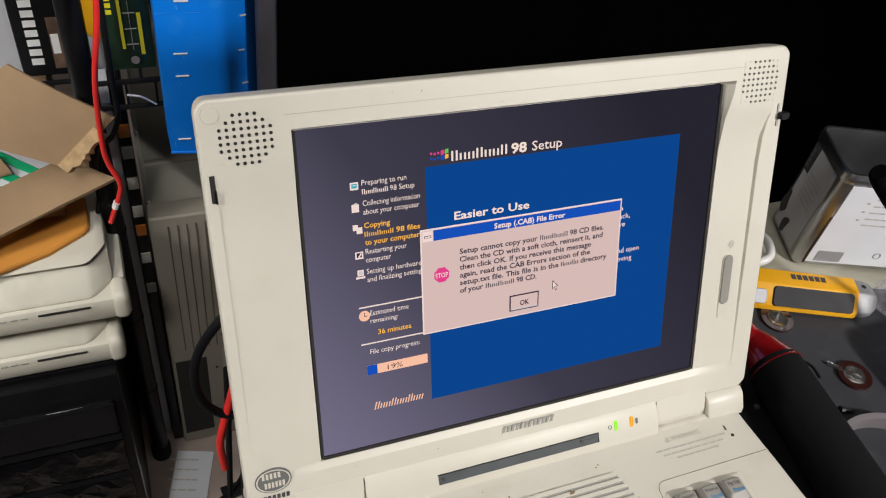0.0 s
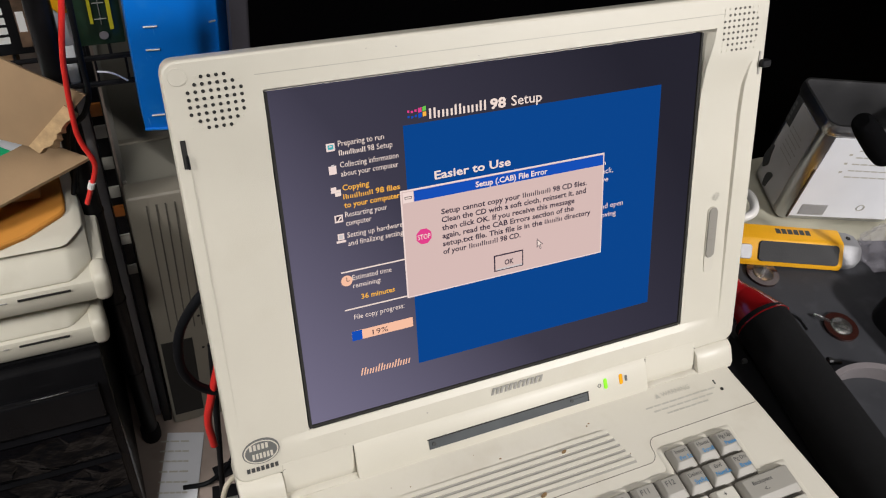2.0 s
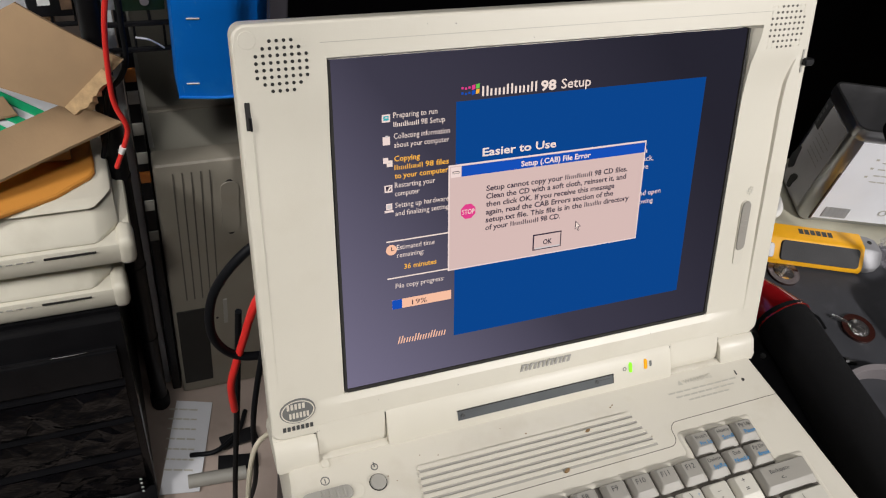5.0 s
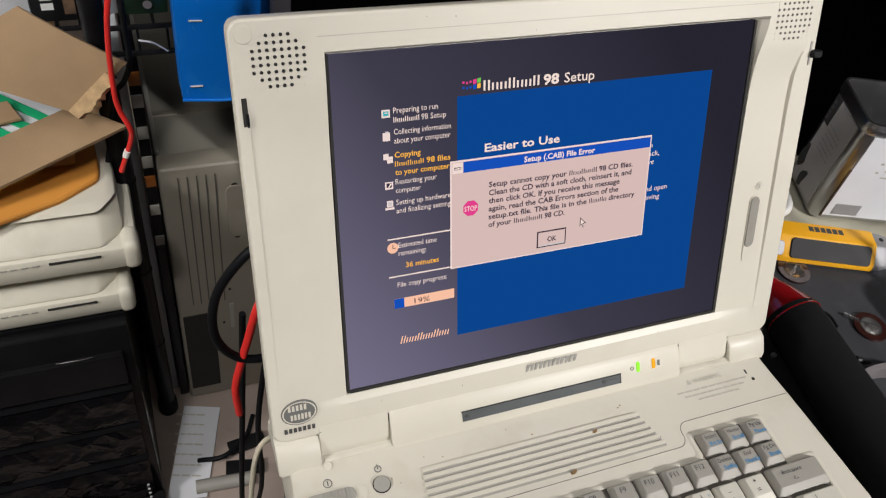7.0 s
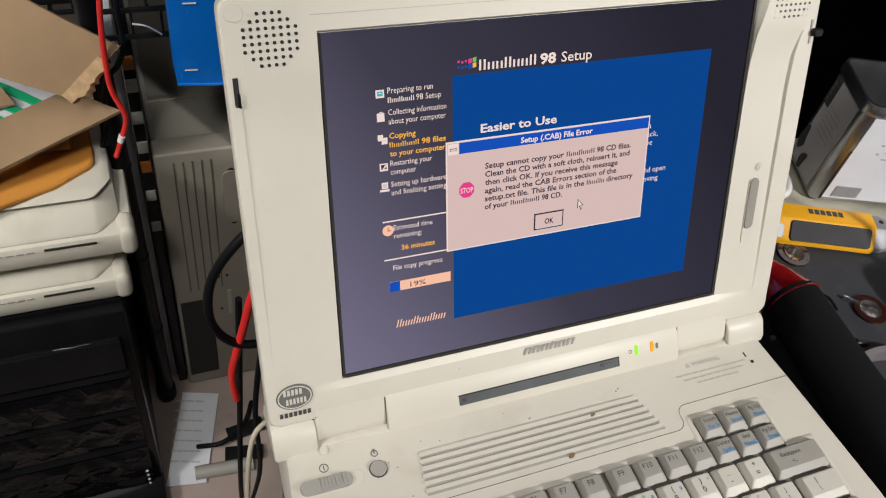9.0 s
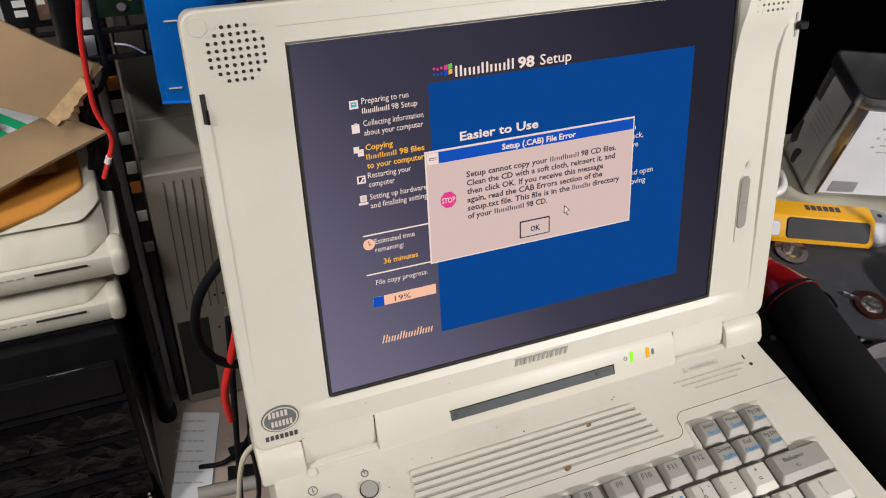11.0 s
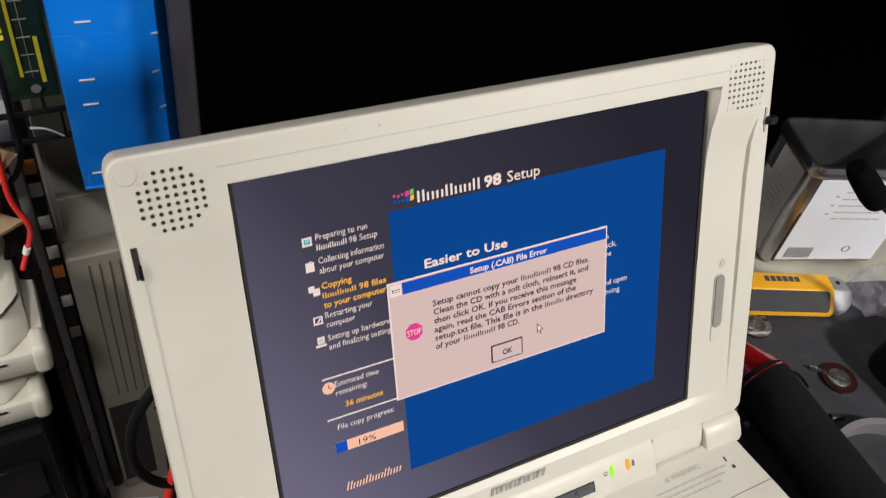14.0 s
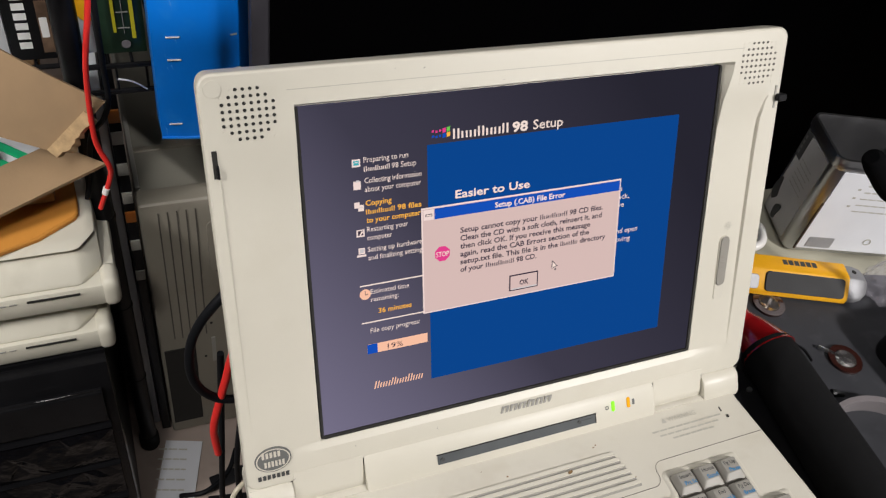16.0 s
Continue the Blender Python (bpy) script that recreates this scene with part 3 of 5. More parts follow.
for k, (yy, a, b, n) in enumerate(((-0.0028, -0.1575, -0.1475, 5), (-0.0086, -0.1565, -0.1455, 6))):
    bars(word_spans(a, b, n, 0.35), 0.0036, CREAM, LID @ pose(0, yy, 0.0039), badge, "sticker_print")
bars(word_spans(-0.1605, -0.1435, 7, 0.3), 0.0030, INK_BLACK, LID @ pose(0, -0.0168, 0.0034), lid, "sticker_print")

# ---------------------------------------------------------------- what the display shows
screen = part("screen", box(-LCD_W / 2, LCD_W / 2, 0, LCD_H, -0.004, 0.0), L_GROUND, laptop, "lit display with a blue field and an error box", m=LID)
for a in ((-0.1236, -0.1222, -0.0008, 0.1848), (0.1218, 0.1232, -0.0008, 0.1848), (-0.1221, 0.1217, -0.0012, 0.0006)):
    part("gasket", box(*a, -0.003, 0.0012), DARK_GAP, screen, m=LID)


def sx(px):
    return (px - 320) / 640 * LCD_W


def sy(py):
    return LCD_H * (1 - py / 480)


def panel(name, x0, y0, x1, y1, layer, mat, label=""):
    bm = bmesh.new()
    vs = [bm.verts.new((sx(x), sy(y), 0.0001 * layer)) for x, y in ((x0, y1), (x1, y1), (x1, y0), (x0, y0))]
    bm.faces.new(vs)
    return part(name, bm, mat, screen, label, m=LID, smooth=0)


whole_panel = panel


def shape(name, pts, layer, mat):
    bm = bmesh.new()
    bm.faces.new([bm.verts.new((sx(x), sy(y), 0.0001 * layer)) for x, y in pts])
    return part(name, bm, mat, screen, m=LID, smooth=0)


PX = LCD_W / 640


def say(text, x, base, cap, width, layer, mat, bold=0.0):
    """A line of display writing: left edge, base line, height of capitals and width in display dots."""
    return letters(text, cap * PX / 0.7, mat, LID @ pose(sx(x), sy(base), 0.0001 * layer), screen, "text_line", width * PX, bold * PX)


def blocks(x, base, cap, width, n, layer, mat, lean=0.0):
    """A maker's word as plain bars: for each letter two upright strokes, every third letter tall."""
    m = LID @ pose(sx(x), sy(base), 0.0001 * layer)
    tall, low = [], []
    for i, (a, b) in enumerate(word_spans(0, width, n, 0.24)):
        w = (b - a) * 0.31
        (tall if i % 3 == 0 else low).extend([(a * PX, (a + w) * PX), ((b - w) * PX, b * PX)])
    bars(tall, cap * PX * 0.86, mat, m, screen, "text_line", lean=lean)
    return bars(low, cap * PX * 0.60, mat, m, screen, "text_line", lean=lean)


panel("blue_field", 170, 66, 573, 424, 2, L_BLUE, "blue field")
# heading: the maker's words as blocks
blocks(207, 62, 16, 82, 7, 4, L_WHITE)
say("98", 295, 62, 13.5, 24, 4, L_WHITE, 0.7)
say("Setup", 327, 62, 13.5, 47, 4, L_WHITE, 0.15)
for qx, qy, qm in ((192, 46, L_RED), (198, 45, L_GREEN), (192, 53, L_TITLE), (198, 52, L_YELLOW)):
    shape("flag_tile", [(qx, qy), (qx + 5, qy - 1), (qx + 5, qy + 5), (qx, qy + 6)], 4, qm)
for i in range(3):
    panel("flag_tile", 177 + i * 5, 47 + i % 2, 180 + i * 5, 50 + i % 2, 4, L_RED)
    panel("flag_tile", 177 + i * 5, 54 + i % 2, 180 + i * 5, 57 + i % 2, 4, L_TITLE)


def icon(cx, cy, kind):
    cx -= 1

    def panel(name, x0, y0, x1, y1, layer, mat):
        k = 0.8
        return whole_panel(name, cx + (x0 - cx) * k, cy + (y0 - cy) * k, cx + (x1 - cx) * k, cy + (y1 - cy) * k, layer, mat)

    if kind == "screen":
        panel("step_icon", cx - 7, cy - 7, cx + 7, cy + 6, 4, L_LIGHT)
        panel("step_icon", cx - 4.5, cy - 4.5, cx + 4.5, cy + 3, 5, L_TEAL)
        panel("step_icon", cx - 2.5, cy - 2.5, cx + 2.5, cy - 1, 6, L_WHITE)
    elif kind == "board":
        panel("step_icon", cx - 6.5, cy - 6, cx + 6, cy + 8, 4, L_LIGHT)
        panel("step_icon", cx - 2, cy - 8, cx + 3, cy - 5, 5, L_GREY)
    elif kind == "pages":
        panel("step_icon", cx - 8, cy - 8, cx + 1, cy + 2, 4, L_LIGHT)
        panel("step_icon", cx - 2, cy - 3, cx + 8, cy + 8, 5, L_WHITE)
        panel("step_icon", cx + 0, cy + 1, cx + 6, cy + 2, 6, L_GREY)
    elif kind == "arrow":
        panel("step_icon", cx - 7, cy - 6, cx + 7, cy + 7, 4, L_LIGHT)
        panel("step_icon", cx - 4.5, cy - 4, cx + 4.5, cy + 4, 5, L_DARK)
        shape("step_icon", [(cx - 2, cy + 3), (cx + 2, cy - 3), (cx + 3.5, cy - 1), (cx, cy + 3)], 6, L_WHITE)
    else:
        panel("step_icon", cx - 5, cy - 8, cx + 6, cy + 3, 4, L_LIGHT)
        panel("step_icon", cx - 3, cy - 6, cx + 4, cy + 1, 5, L_GREY)
        panel("step_icon", cx - 8, cy + 4, cx + 8, cy + 8, 5, L_LIGHT)


for cx, cy, kind in ((73, 79, "screen"), (73, 108, "board"), (74, 138, "pages"), (74, 175, "arrow"), (74, 203, "pc")):
    icon(cx, cy, kind)
say("Preparing to run", 82, 79, 7.6, 61, 4, L_WHITE)
blocks(82, 91, 8, 35, 7, 4, L_WHITE)
say("98 Setup", 120, 91, 7.6, 34, 4, L_WHITE)
say("Collecting information", 82, 107, 7.6, 79, 4, L_WHITE)
say("about your computer", 82, 119, 7.6, 78, 4, L_WHITE)
say("Copying", 82, 138, 7.6, 36, 4, L_YELLOW, 0.18)
blocks(82, 150, 8, 40, 7, 4, L_YELLOW)
say("98 files", 126, 150, 7.6, 34, 4, L_YELLOW, 0.18)
say("to your computer", 82, 162, 7.6, 77, 4, L_YELLOW, 0.18)
say("Restarting your", 82, 175, 7.6, 58, 4, L_WHITE)
say("computer", 82, 187, 7.6, 35, 4, L_WHITE)
say("Setting up hardware", 82, 204, 7.6, 78, 4, L_WHITE)
say("and finalizing setting", 82, 216, 7.6, 78, 4, L_WHITE)
panel("rule_line", 68, 252, 160, 254, 4, L_WHITE)
shape("clock_icon", [(75 + 8 * math.cos(i * math.pi / 10), 266 + 8 * math.sin(i * math.pi / 10)) for i in range(20)][::-1], 4, L_PEACH)
panel("clock_icon", 74.5, 261, 75.5, 266.5, 5, L_DARK)
panel("clock_icon", 75, 266, 79, 267, 5, L_DARK)
say("Estimated time", 83, 267, 7.6, 56, 4, L_WHITE)
say("remaining:", 83, 279, 7.6, 40, 4, L_WHITE)
say("36 minutes", 93, 298, 7.6, 49, 4, L_YELLOW, 0.18)
panel("rule_line", 68, 309, 160, 311, 4, L_WHITE)
say("File copy progress:", 80, 327, 7.6, 74, 4, L_WHITE)
panel("progress_bar", 74, 345, 165, 360, 4, L_PEACH, "part-filled progress bar")
panel("progress_bar", 74, 345, 89, 360, 5, L_TITLE)
say("19%", 104, 357, 8, 23, 6, L_DARK)
blocks(81, 419, 14, 74, 9, 4, L_PEACH, lean=0.25)
say("Easier to Use", 210, 146, 11.5, 115, 4, L_WHITE, 0.4)
say("n", 475.5, 173, 8.5, 6, 4, L_WHITE)
say("ack,", 476, 186, 8.5, 19, 4, L_WHITE)
say("ve", 476, 199, 8.5, 11, 4, L_WHITE)
say("nd open", 477, 242, 8.5, 38, 4, L_WHITE)
say("oving", 477, 256, 8.5, 26, 4, L_WHITE)

# the error box
panel("dialog_box", 159, 153, 478, 313, 8, L_LIGHT, "grey error box with a blue title bar")
panel("dialog_box", 161, 155, 476, 311, 10, L_DIALOG)
panel("title_bar", 178, 155.5, 475.5, 171, 12, L_TITLE)
panel("menu_button", 162, 156, 177, 171, 12, L_LIGHT)
panel("menu_button", 164.5, 162, 174.5, 165.5, 14, L_DARK)
panel("menu_button", 165.3, 162.8, 173.7, 164.7, 16, L_WHITE)
say("Setup (.CAB) File Error", 269, 167.5, 8, 113, 14, L_WHITE, 0.3)
say("Setup cannot copy your", 216, 197, 8, 122, 14, L_DARK, 0.25)
blocks(342, 197, 8.6, 45, 7, 14, L_DARK)
say("98 CD files.", 391, 197, 8, 57, 14, L_DARK, 0.25)
say("Clean the CD with a soft cloth, reinsert it, and", 216, 209, 8, 231, 14, L_DARK, 0.25)
say("then click OK. If you receive this message", 216, 221, 8, 212, 14, L_DARK, 0.25)
say("again, read the CAB Errors section of the", 216, 233, 8, 211, 14, L_DARK, 0.25)
say("setup.txt file. This file is in the", 216, 245, 8, 158, 14, L_DARK, 0.25)
blocks(378, 245, 8.6, 29, 5, 14, L_DARK)
say("directory", 411, 245, 8, 45, 14, L_DARK, 0.25)
say("of your", 216, 257, 8, 36, 14, L_DARK, 0.25)
blocks(256, 257, 8.6, 45, 7, 14, L_DARK)
say("98 CD.", 305, 257, 8, 33, 14, L_DARK, 0.25)
octagon = [(189 + 12 * math.cos(radians(22.5 + 45 * i)), 224 + 12 * math.sin(radians(22.5 + 45 * i))) for i in range(8)][::-1]
shape("stop_sign", octagon, 12, L_RED)
say("STOP", 179.5, 228, 7.5, 19, 14, L_WHITE, 0.1)
panel("ok_button", 294.5, 277.5, 342.5, 303.5, 12, L_DARK, "outlined button")
panel("ok_button", 296.5, 279.5, 340.5, 301.5, 14, L_DIALOG)
panel("ok_button", 298.5, 299.2, 340.5, 301.5, 16, L_GREY)
say("OK", 311, 295, 8, 15, 18, L_DARK, 0.3)
shape("mouse_pointer", [(365, 265), (365, 280), (368.3, 277), (370.5, 283), (373, 282), (370.8, 276.3), (375.5, 276)], 13, L_DARK)
shape("mouse_pointer", [(366, 267.4), (366, 278), (368.6, 275.6), (371, 281.5), (371.8, 281.1), (369.3, 275.2), (373.2, 275.1)], 15, L_WHITE)

# ---------------------------------------------------------------- deck of the laptop
TOP = pose(0, 0, DECK)
for i in range(6):
    y = -0.0430 - i * 0.0043
    x0, x1 = -0.0905 - i * 0.0006, 0.0535 + i * 0.0014
    part("vent_rib", slab(rrect(x0, x1, y - 0.0011, y + 0.0011, 0.001, 3), -0.0003, 0.0012, 0.0006), CREAM, laptop, m=TOP)
    part("vent_slit", box(x0 + 0.001, x1, y - 0.0026, y - 0.0011, -0.0002, 0.0003), GREY_TRIM, laptop, m=TOP)
part("power_button", disc(-0.1140, -0.0445, 0.0046, 0.0002, 0.0018, 32, 0.0005), GREY_TRIM, laptop, "round grey power button", m=TOP)
part("button_gap", disc(-0.1140, -0.0445, 0.0051, -0.0002, 0.0005, 32), DARK_GAP, laptop, m=TOP)
part("power_icon", ring(-0.1135, -0.0350, 0.0016, 0.0021, 0.0, 0.0003, 20), INK, laptop, m=TOP)
part("power_icon", box(-0.1138, -0.1132, -0.0352, -0.0322, 0.0001, 0.0004), INK, laptop, m=TOP)
part("switch_groove", slab(rrect(-0.1580, -0.1225, -0.0500, -0.0412, 0.0043), -0.0002, 0.0004), CREAM, laptop, m=TOP)
sw = part("slide_switch", slab(rrect(-0.1578, -0.1290, -0.0498, -0.0414, 0.0041), 0.0003, 0.0022, 0.0006), GREY_TRIM, laptop, "ribbed grey slide switch", m=TOP)
for i in range(4):
    part("switch_rib", box(-0.1465 + i * 0.004, -0.1450 + i * 0.004, -0.0488, -0.0424, 0.0018, 0.0030, 0.0004), GREY_TRIM, sw, m=TOP)
part("switch_icon", ring(-0.1425, -0.0360, 0.0021, 0.0026, 0.0, 0.0003, 24), INK, laptop, m=TOP)
part("switch_icon", box(-0.1428, -0.1422, -0.0374, -0.0346, 0.0, 0.0003), INK, laptop, m=TOP)
part("lid_switch_peg", slab(rrect(-0.1425, -0.1375, -0.0285, -0.0235, 0.002), 0, 0.0012, 0.0004), CREAM, laptop, m=TOP)
# groove round the keyboard panel
groove = [(half_width(-0.055) - 0.004, -0.0550), (0.081, -0.0555)]
groove += [(0.081 + 0.0065 * math.cos(radians(a)), -0.0620 + 0.0065 * math.sin(radians(a))) for a in range(105, 181, 15)]
groove += [(0.068 + 0.0065 * math.cos(radians(a)), -0.0640 + 0.0065 * math.sin(radians(a))) for a in range(0, -91, -15)]
groove += [(-0.160, -0.0715)]
part("panel_seam", tube([(x, y, 0.0) for x, y in groove], 0.0002, 6, 1), WELL, laptop, m=TOP)
# faint printed warning
letters("WARNING", 0.0048, INK_FAINT, TOP @ pose(0.1015, -0.0325, 0.0003), laptop, "warning_print", 0.022)
shape_bm = bmesh.new()
shape_bm.faces.new([shape_bm.verts.new(p) for p in ((0.0965, -0.0325, 0.0003), (0.1003, -0.0325, 0.0003), (0.0984, -0.0290, 0.0003))])
part("warning_print", shape_bm, INK_FAINT, laptop, m=TOP, smooth=0)
for i, (a, b) in enumerate(((0.086, 0.140), (0.090, 0.136), (0.098, 0.130))):
    bars(word_spans(a, b, 9 - i, 0.15), 0.0011, INK_FAINT, TOP @ pose(0, -0.0375 - i * 0.0035, 0.0003), laptop, "warning_print")
part("mic_mark", box(0.1420, 0.1428, -0.0350, -0.0318, 0.0, 0.0004), INK_BLACK, laptop, m=TOP)
part("mic_hole", disc(0.1445, -0.0395, 0.0011, 0, 0.0004, 12), DARK_GAP, laptop, m=TOP)
rng = random.Random(4)
speck_mat = material("brown_grime_speck", (0.2, 0.12, 0.05), 0.8)
specks = bmesh.new()
for _ in range(22):
    x, y, r = rng.uniform(-0.15, 0.06), rng.uniform(-0.069, -0.027), rng.uniform(0.0003, 0.0007)
    loft([[(x + r * k * math.cos(a), y + r * 0.8 * k * math.sin(a), z) for a in [i * math.pi / 4 for i in range(8)]] for z, k in ((0, 1), (0.0002, 0.8))], bm=specks)
for x, y in ((-0.004, -0.0675), (0.020, -0.047)):
    loft([[(x + 0.0022 * k * math.cos(a), y + 0.0013 * k * math.sin(a + 0.4), z) for a in [i * math.pi / 4 for i in range(8)]] for z, k in ((0, 1), (0.0016, 0.8))], bm=specks)
tagged(part("grime_specks", specks, speck_mat, laptop, m=TOP), kind="stuff")

# keyboard
well_outline = [(-0.1565, -0.0822), (0.0796, -0.0822), (0.0796, -0.0668), (0.1292, -0.0668), (0.1292, -0.0988), (0.1488, -0.0988), (0.1488, -0.198), (-0.1565, -0.198)]
part("key_well", slab(well_outline, -0.0002, 0.0006), WELL, laptop, m=TOP)
lip = [[(x, y, z) for x, y in rounded(well_outline, off, 0.0035)] for off, z in ((0.0040, -0.0001), (0.0030, 0.0006), (0.0018, 0.0010), (0.0006, 0.0009), (0.0001, 0.0003))]
part("key_rim", loft(lip, cap0=False, cap1=False), CREAM, laptop, "raised rim round the keys", m=TOP)
KEY_MESH = {}


def key(x, y, w, h, mat, words=(), blue="", blue_at=(0.0012, -0.0024)):
    """One key cap with its captions."""
    tag = (round(w, 4), round(h, 4), mat.name)
    z0, z1 = 0.0006, 0.0052
    if tag not in KEY_MESH:
        a, b = w / 2 - 0.0007, h / 2 - 0.0007
        bm = loft([[(px, py, z0) for px, py in rrect(-a, a, -b, b, 0.0012, 3)],
                   [(px, py, z0 + 0.0012) for px, py in rrect(-a, a, -b, b, 0.0012, 3)],
                   [(px, py, z1 - 0.0004) for px, py in rrect(-a + 0.0020, a - 0.0020, -b + 0.0036, b - 0.0008, 0.0014, 3)],
                   [(px, py, z1) for px, py in rrect(-a + 0.0025, a - 0.0025, -b + 0.0041, b - 0.0013, 0.0012, 3)]])
        k = part("key", bm, mat, laptop, m=TOP @ pose(x, y, 0))
        KEY_MESH[tag] = k.data
    else:
        k = part("key", None, mat, laptop, m=TOP @ pose(x, y, 0), mesh=KEY_MESH[tag])
    for text, dx, dy, size in words:
        letters(text, size, INK_BLACK, TOP @ pose(x + dx, y + dy, z1 + 0.0002), k, "key_caption", align="CENTER")
    if blue:
        letters(blue, 0.0036, INK_BLUE, TOP @ pose(x + blue_at[0], y + blue_at[1], z1 + 0.0002), k, "key_caption", align="CENTER", bold=0.00008)
    return k


for r, names in enumerate(((("Insert", "Prt Sc"), ("Home", "Scroll"), ("Pg Up", "Pause")), (("Delete", "SysRq"), ("End", "NumLk"), ("Pg Dn", "Break")))):
    for c, (up, low) in enumerate(names):
        key(0.0875 + 0.0168 * c, -0.0745 - 0.0160 * r, 0.0168, 0.0160, KEY_GREY, ((up, 0.0, 0.0023, 0.0036),), low)
fx = [0.0705 - 0.0176 * i for i in range(4)] + [-0.0020 - 0.0176 * i for i in range(4)] + [-0.0745 - 0.0176 * i for i in range(4)]
for i, x in enumerate(fx):
    key(x, -0.0900, 0.0176, 0.0165, KEY_GREY, (("F%d" % (12 - i), -0.0010, 0.0014, 0.0046),))
key(-0.1470, -0.0900, 0.0176, 0.0165, KEY_GREY, (("Esc", 0, 0.0015, 0.0036),))
pairs = (("+", "="), ("_", "-"), (")", "0"), ("(", "9"), ("*", "8"), ("&", "7"), ("^", "6"), ("%", "5"), ("$", "4"), ("#", "3"), ("@", "2"), ("!", "1"), ("~", "`"))
for i, (up, low) in enumerate(pairs):
    key(0.0990 - 0.0189 * i, -0.1085, 0.0188, 0.0186, KEY_LIGHT, ((up, -0.001, 0.0028, 0.0050), (low, -0.001, -0.0026, 0.0050)), {2: "*", 3: "9", 4: "8", 5: "7"}.get(i, ""), (0.0042, 0.0022))
key(0.1292, -0.1080, 0.0400, 0.0190, KEY_GREY, (("Backspace", -0.004, 0.0025, 0.0036), ("<-", -0.004, -0.0028, 0.0042)))
for i, (up, low) in enumerate((("}", "]"), ("{", "["))):
    key(0.1085 - 0.0189 * i, -0.1275, 0.0188, 0.0186, KEY_LIGHT, ((up, -0.001, 0.0028, 0.0042), (low, -0.001, -0.0026, 0.0042)))
key(0.1340, -0.1275, 0.0300, 0.0186, KEY_LIGHT, (("|", -0.004, 0.0028, 0.0042), ("\\", -0.004, -0.0026, 0.0042)))
for i, ch in enumerate("POIUYTREWQ"):
    key(0.0707 - 0.0189 * i, -0.1275, 0.0188, 0.0186, KEY_LIGHT, ((ch, -0.003, 0.0015, 0.0044),))
for i, ch in enumerate("';LKJHGFDSA"):
    key(0.0945 - 0.0189 * i, -0.1465, 0.0188, 0.0186, KEY_LIGHT, ((ch, -0.003, 0.0015, 0.0044),))
key(0.1285, -0.1465, 0.0460, 0.0186, KEY_GREY, (("Enter", -0.004, 0.0015, 0.0036),))
for i, ch in enumerate("/.,MNBVCXZ"):
    key(0.0850 - 0.0189 * i, -0.1655, 0.0188, 0.0186, KEY_LIGHT, ((ch, -0.003, 0.0015, 0.0044),))
key(-0.010, -0.1845, 0.1100, 0.0186, KEY_LIGHT)

# ---------------------------------------------------------------- beside and behind the desk
tower = thing("computer_tower", (-0.12, 0.76, FLOOR), "beige desktop computer tower, dusty, standing on the floor", "computer tower")
TW0, TW1, TF, TT = -0.193, -0.012, 0.56, 0.540
part("case", box(TW0 + 0.002, TW1 - 0.002, TF + 0.03, 1.02, FLOOR + 0.012, TT - 0.004, 0.003), BEIGE_STEEL, tower)
part("front_panel", box(TW0, TW1, TF, TF + 0.032, FLOOR + 0.006, TT, 0.006, 3), BEIGE_FRONT, tower)
for i in range(5):
    x = TW0 + 0.022 + i * 0.0115
    part("front_groove", box(x, x + 0.0018, TF - 0.001, TF + 0.003, 0.262, 0.524), WELL, tower)
part("front_oval", slab(rrect(-0.112, -0.088, 0.40, 0.50, 0.011), 0, 0.002, 0.0008), BEIGE_FRONT, tower, m=pose(0, TF + 0.0005, 0, 90, 0, 0))
part("front_oval", ring(0, 0, 0.0112, 0.0122, 0, 0.0012, 40, ry=4.4), DARK_GAP, tower, m=pose(-0.100, TF + 0.0005, 0.45, 90, 0, 0))
part("drive_opening", box(-0.188, -0.142, TF - 0.002, TF + 0.003, 0.036, 0.236, 0.001), DARK_GAP, tower)
for i in range(4):
    part("screw", disc(-0.128 + 0.012 * (i % 2), 0.285 - 0.08 * (i // 2), 0.002, 0, 0.0015, 10), DARK_GAP, tower, m=pose(0, TF + 0.0005, 0, 90, 0, 0))
part("top_seam", box(TW0 + 0.004, TW1 - 0.004, 0.668, 0.676, TT - 0.005, TT - 0.001, 0.001), BEIGE_FRONT, tower)
part("top_edge", box(TW0 + 0.001, TW0 + 0.007, TF + 0.034, 1.02, TT - 0.006, TT + 0.001, 0.001), GREY_TRIM, tower)
part("side_strip", box(-0.118, -0.112, TF - 0.002, TF + 0.002, 0.19, 0.25), GREY_TRIM, tower)

# narrow unit of small drawers beside the tower
unit = thing("drawer_unit", (-0.215, 0.62, FLOOR), "narrow dark drawer unit with orange and grey fronts", "drawer unit")
part("body", box(-0.2090, -0.1955, 0.574, 0.70, FLOOR, 0.70, 0.002), BLACK_PLASTIC, unit)
ORANGE = material("orange_plastic", (0.42, 0.13, 0.02), 0.5, vary=0.1, scale=40)
for z, m in ((0.672, ORANGE), (0.640, GREY_TRIM), (0.592, GREY_TRIM), (0.545, GREY_TRIM), (0.512, ORANGE), (0.46, GREY_TRIM), (0.40, GREY_TRIM)):
    part("drawer_front", box(-0.2085, -0.1960, 0.5715, 0.575, z - 0.009, z + 0.009, 0.001), m, unit, "orange drawer front" if m is ORANGE else "grey drawer front")
panel_box = thing("white_box", (-0.225, 0.70, FLOOR), "tall thin white box standing behind the rack post", "box")
part("box_body", box(-0.2312, -0.2105, 0.590, 0.80, FLOOR, 0.700, 0.002), PAPER, panel_box)

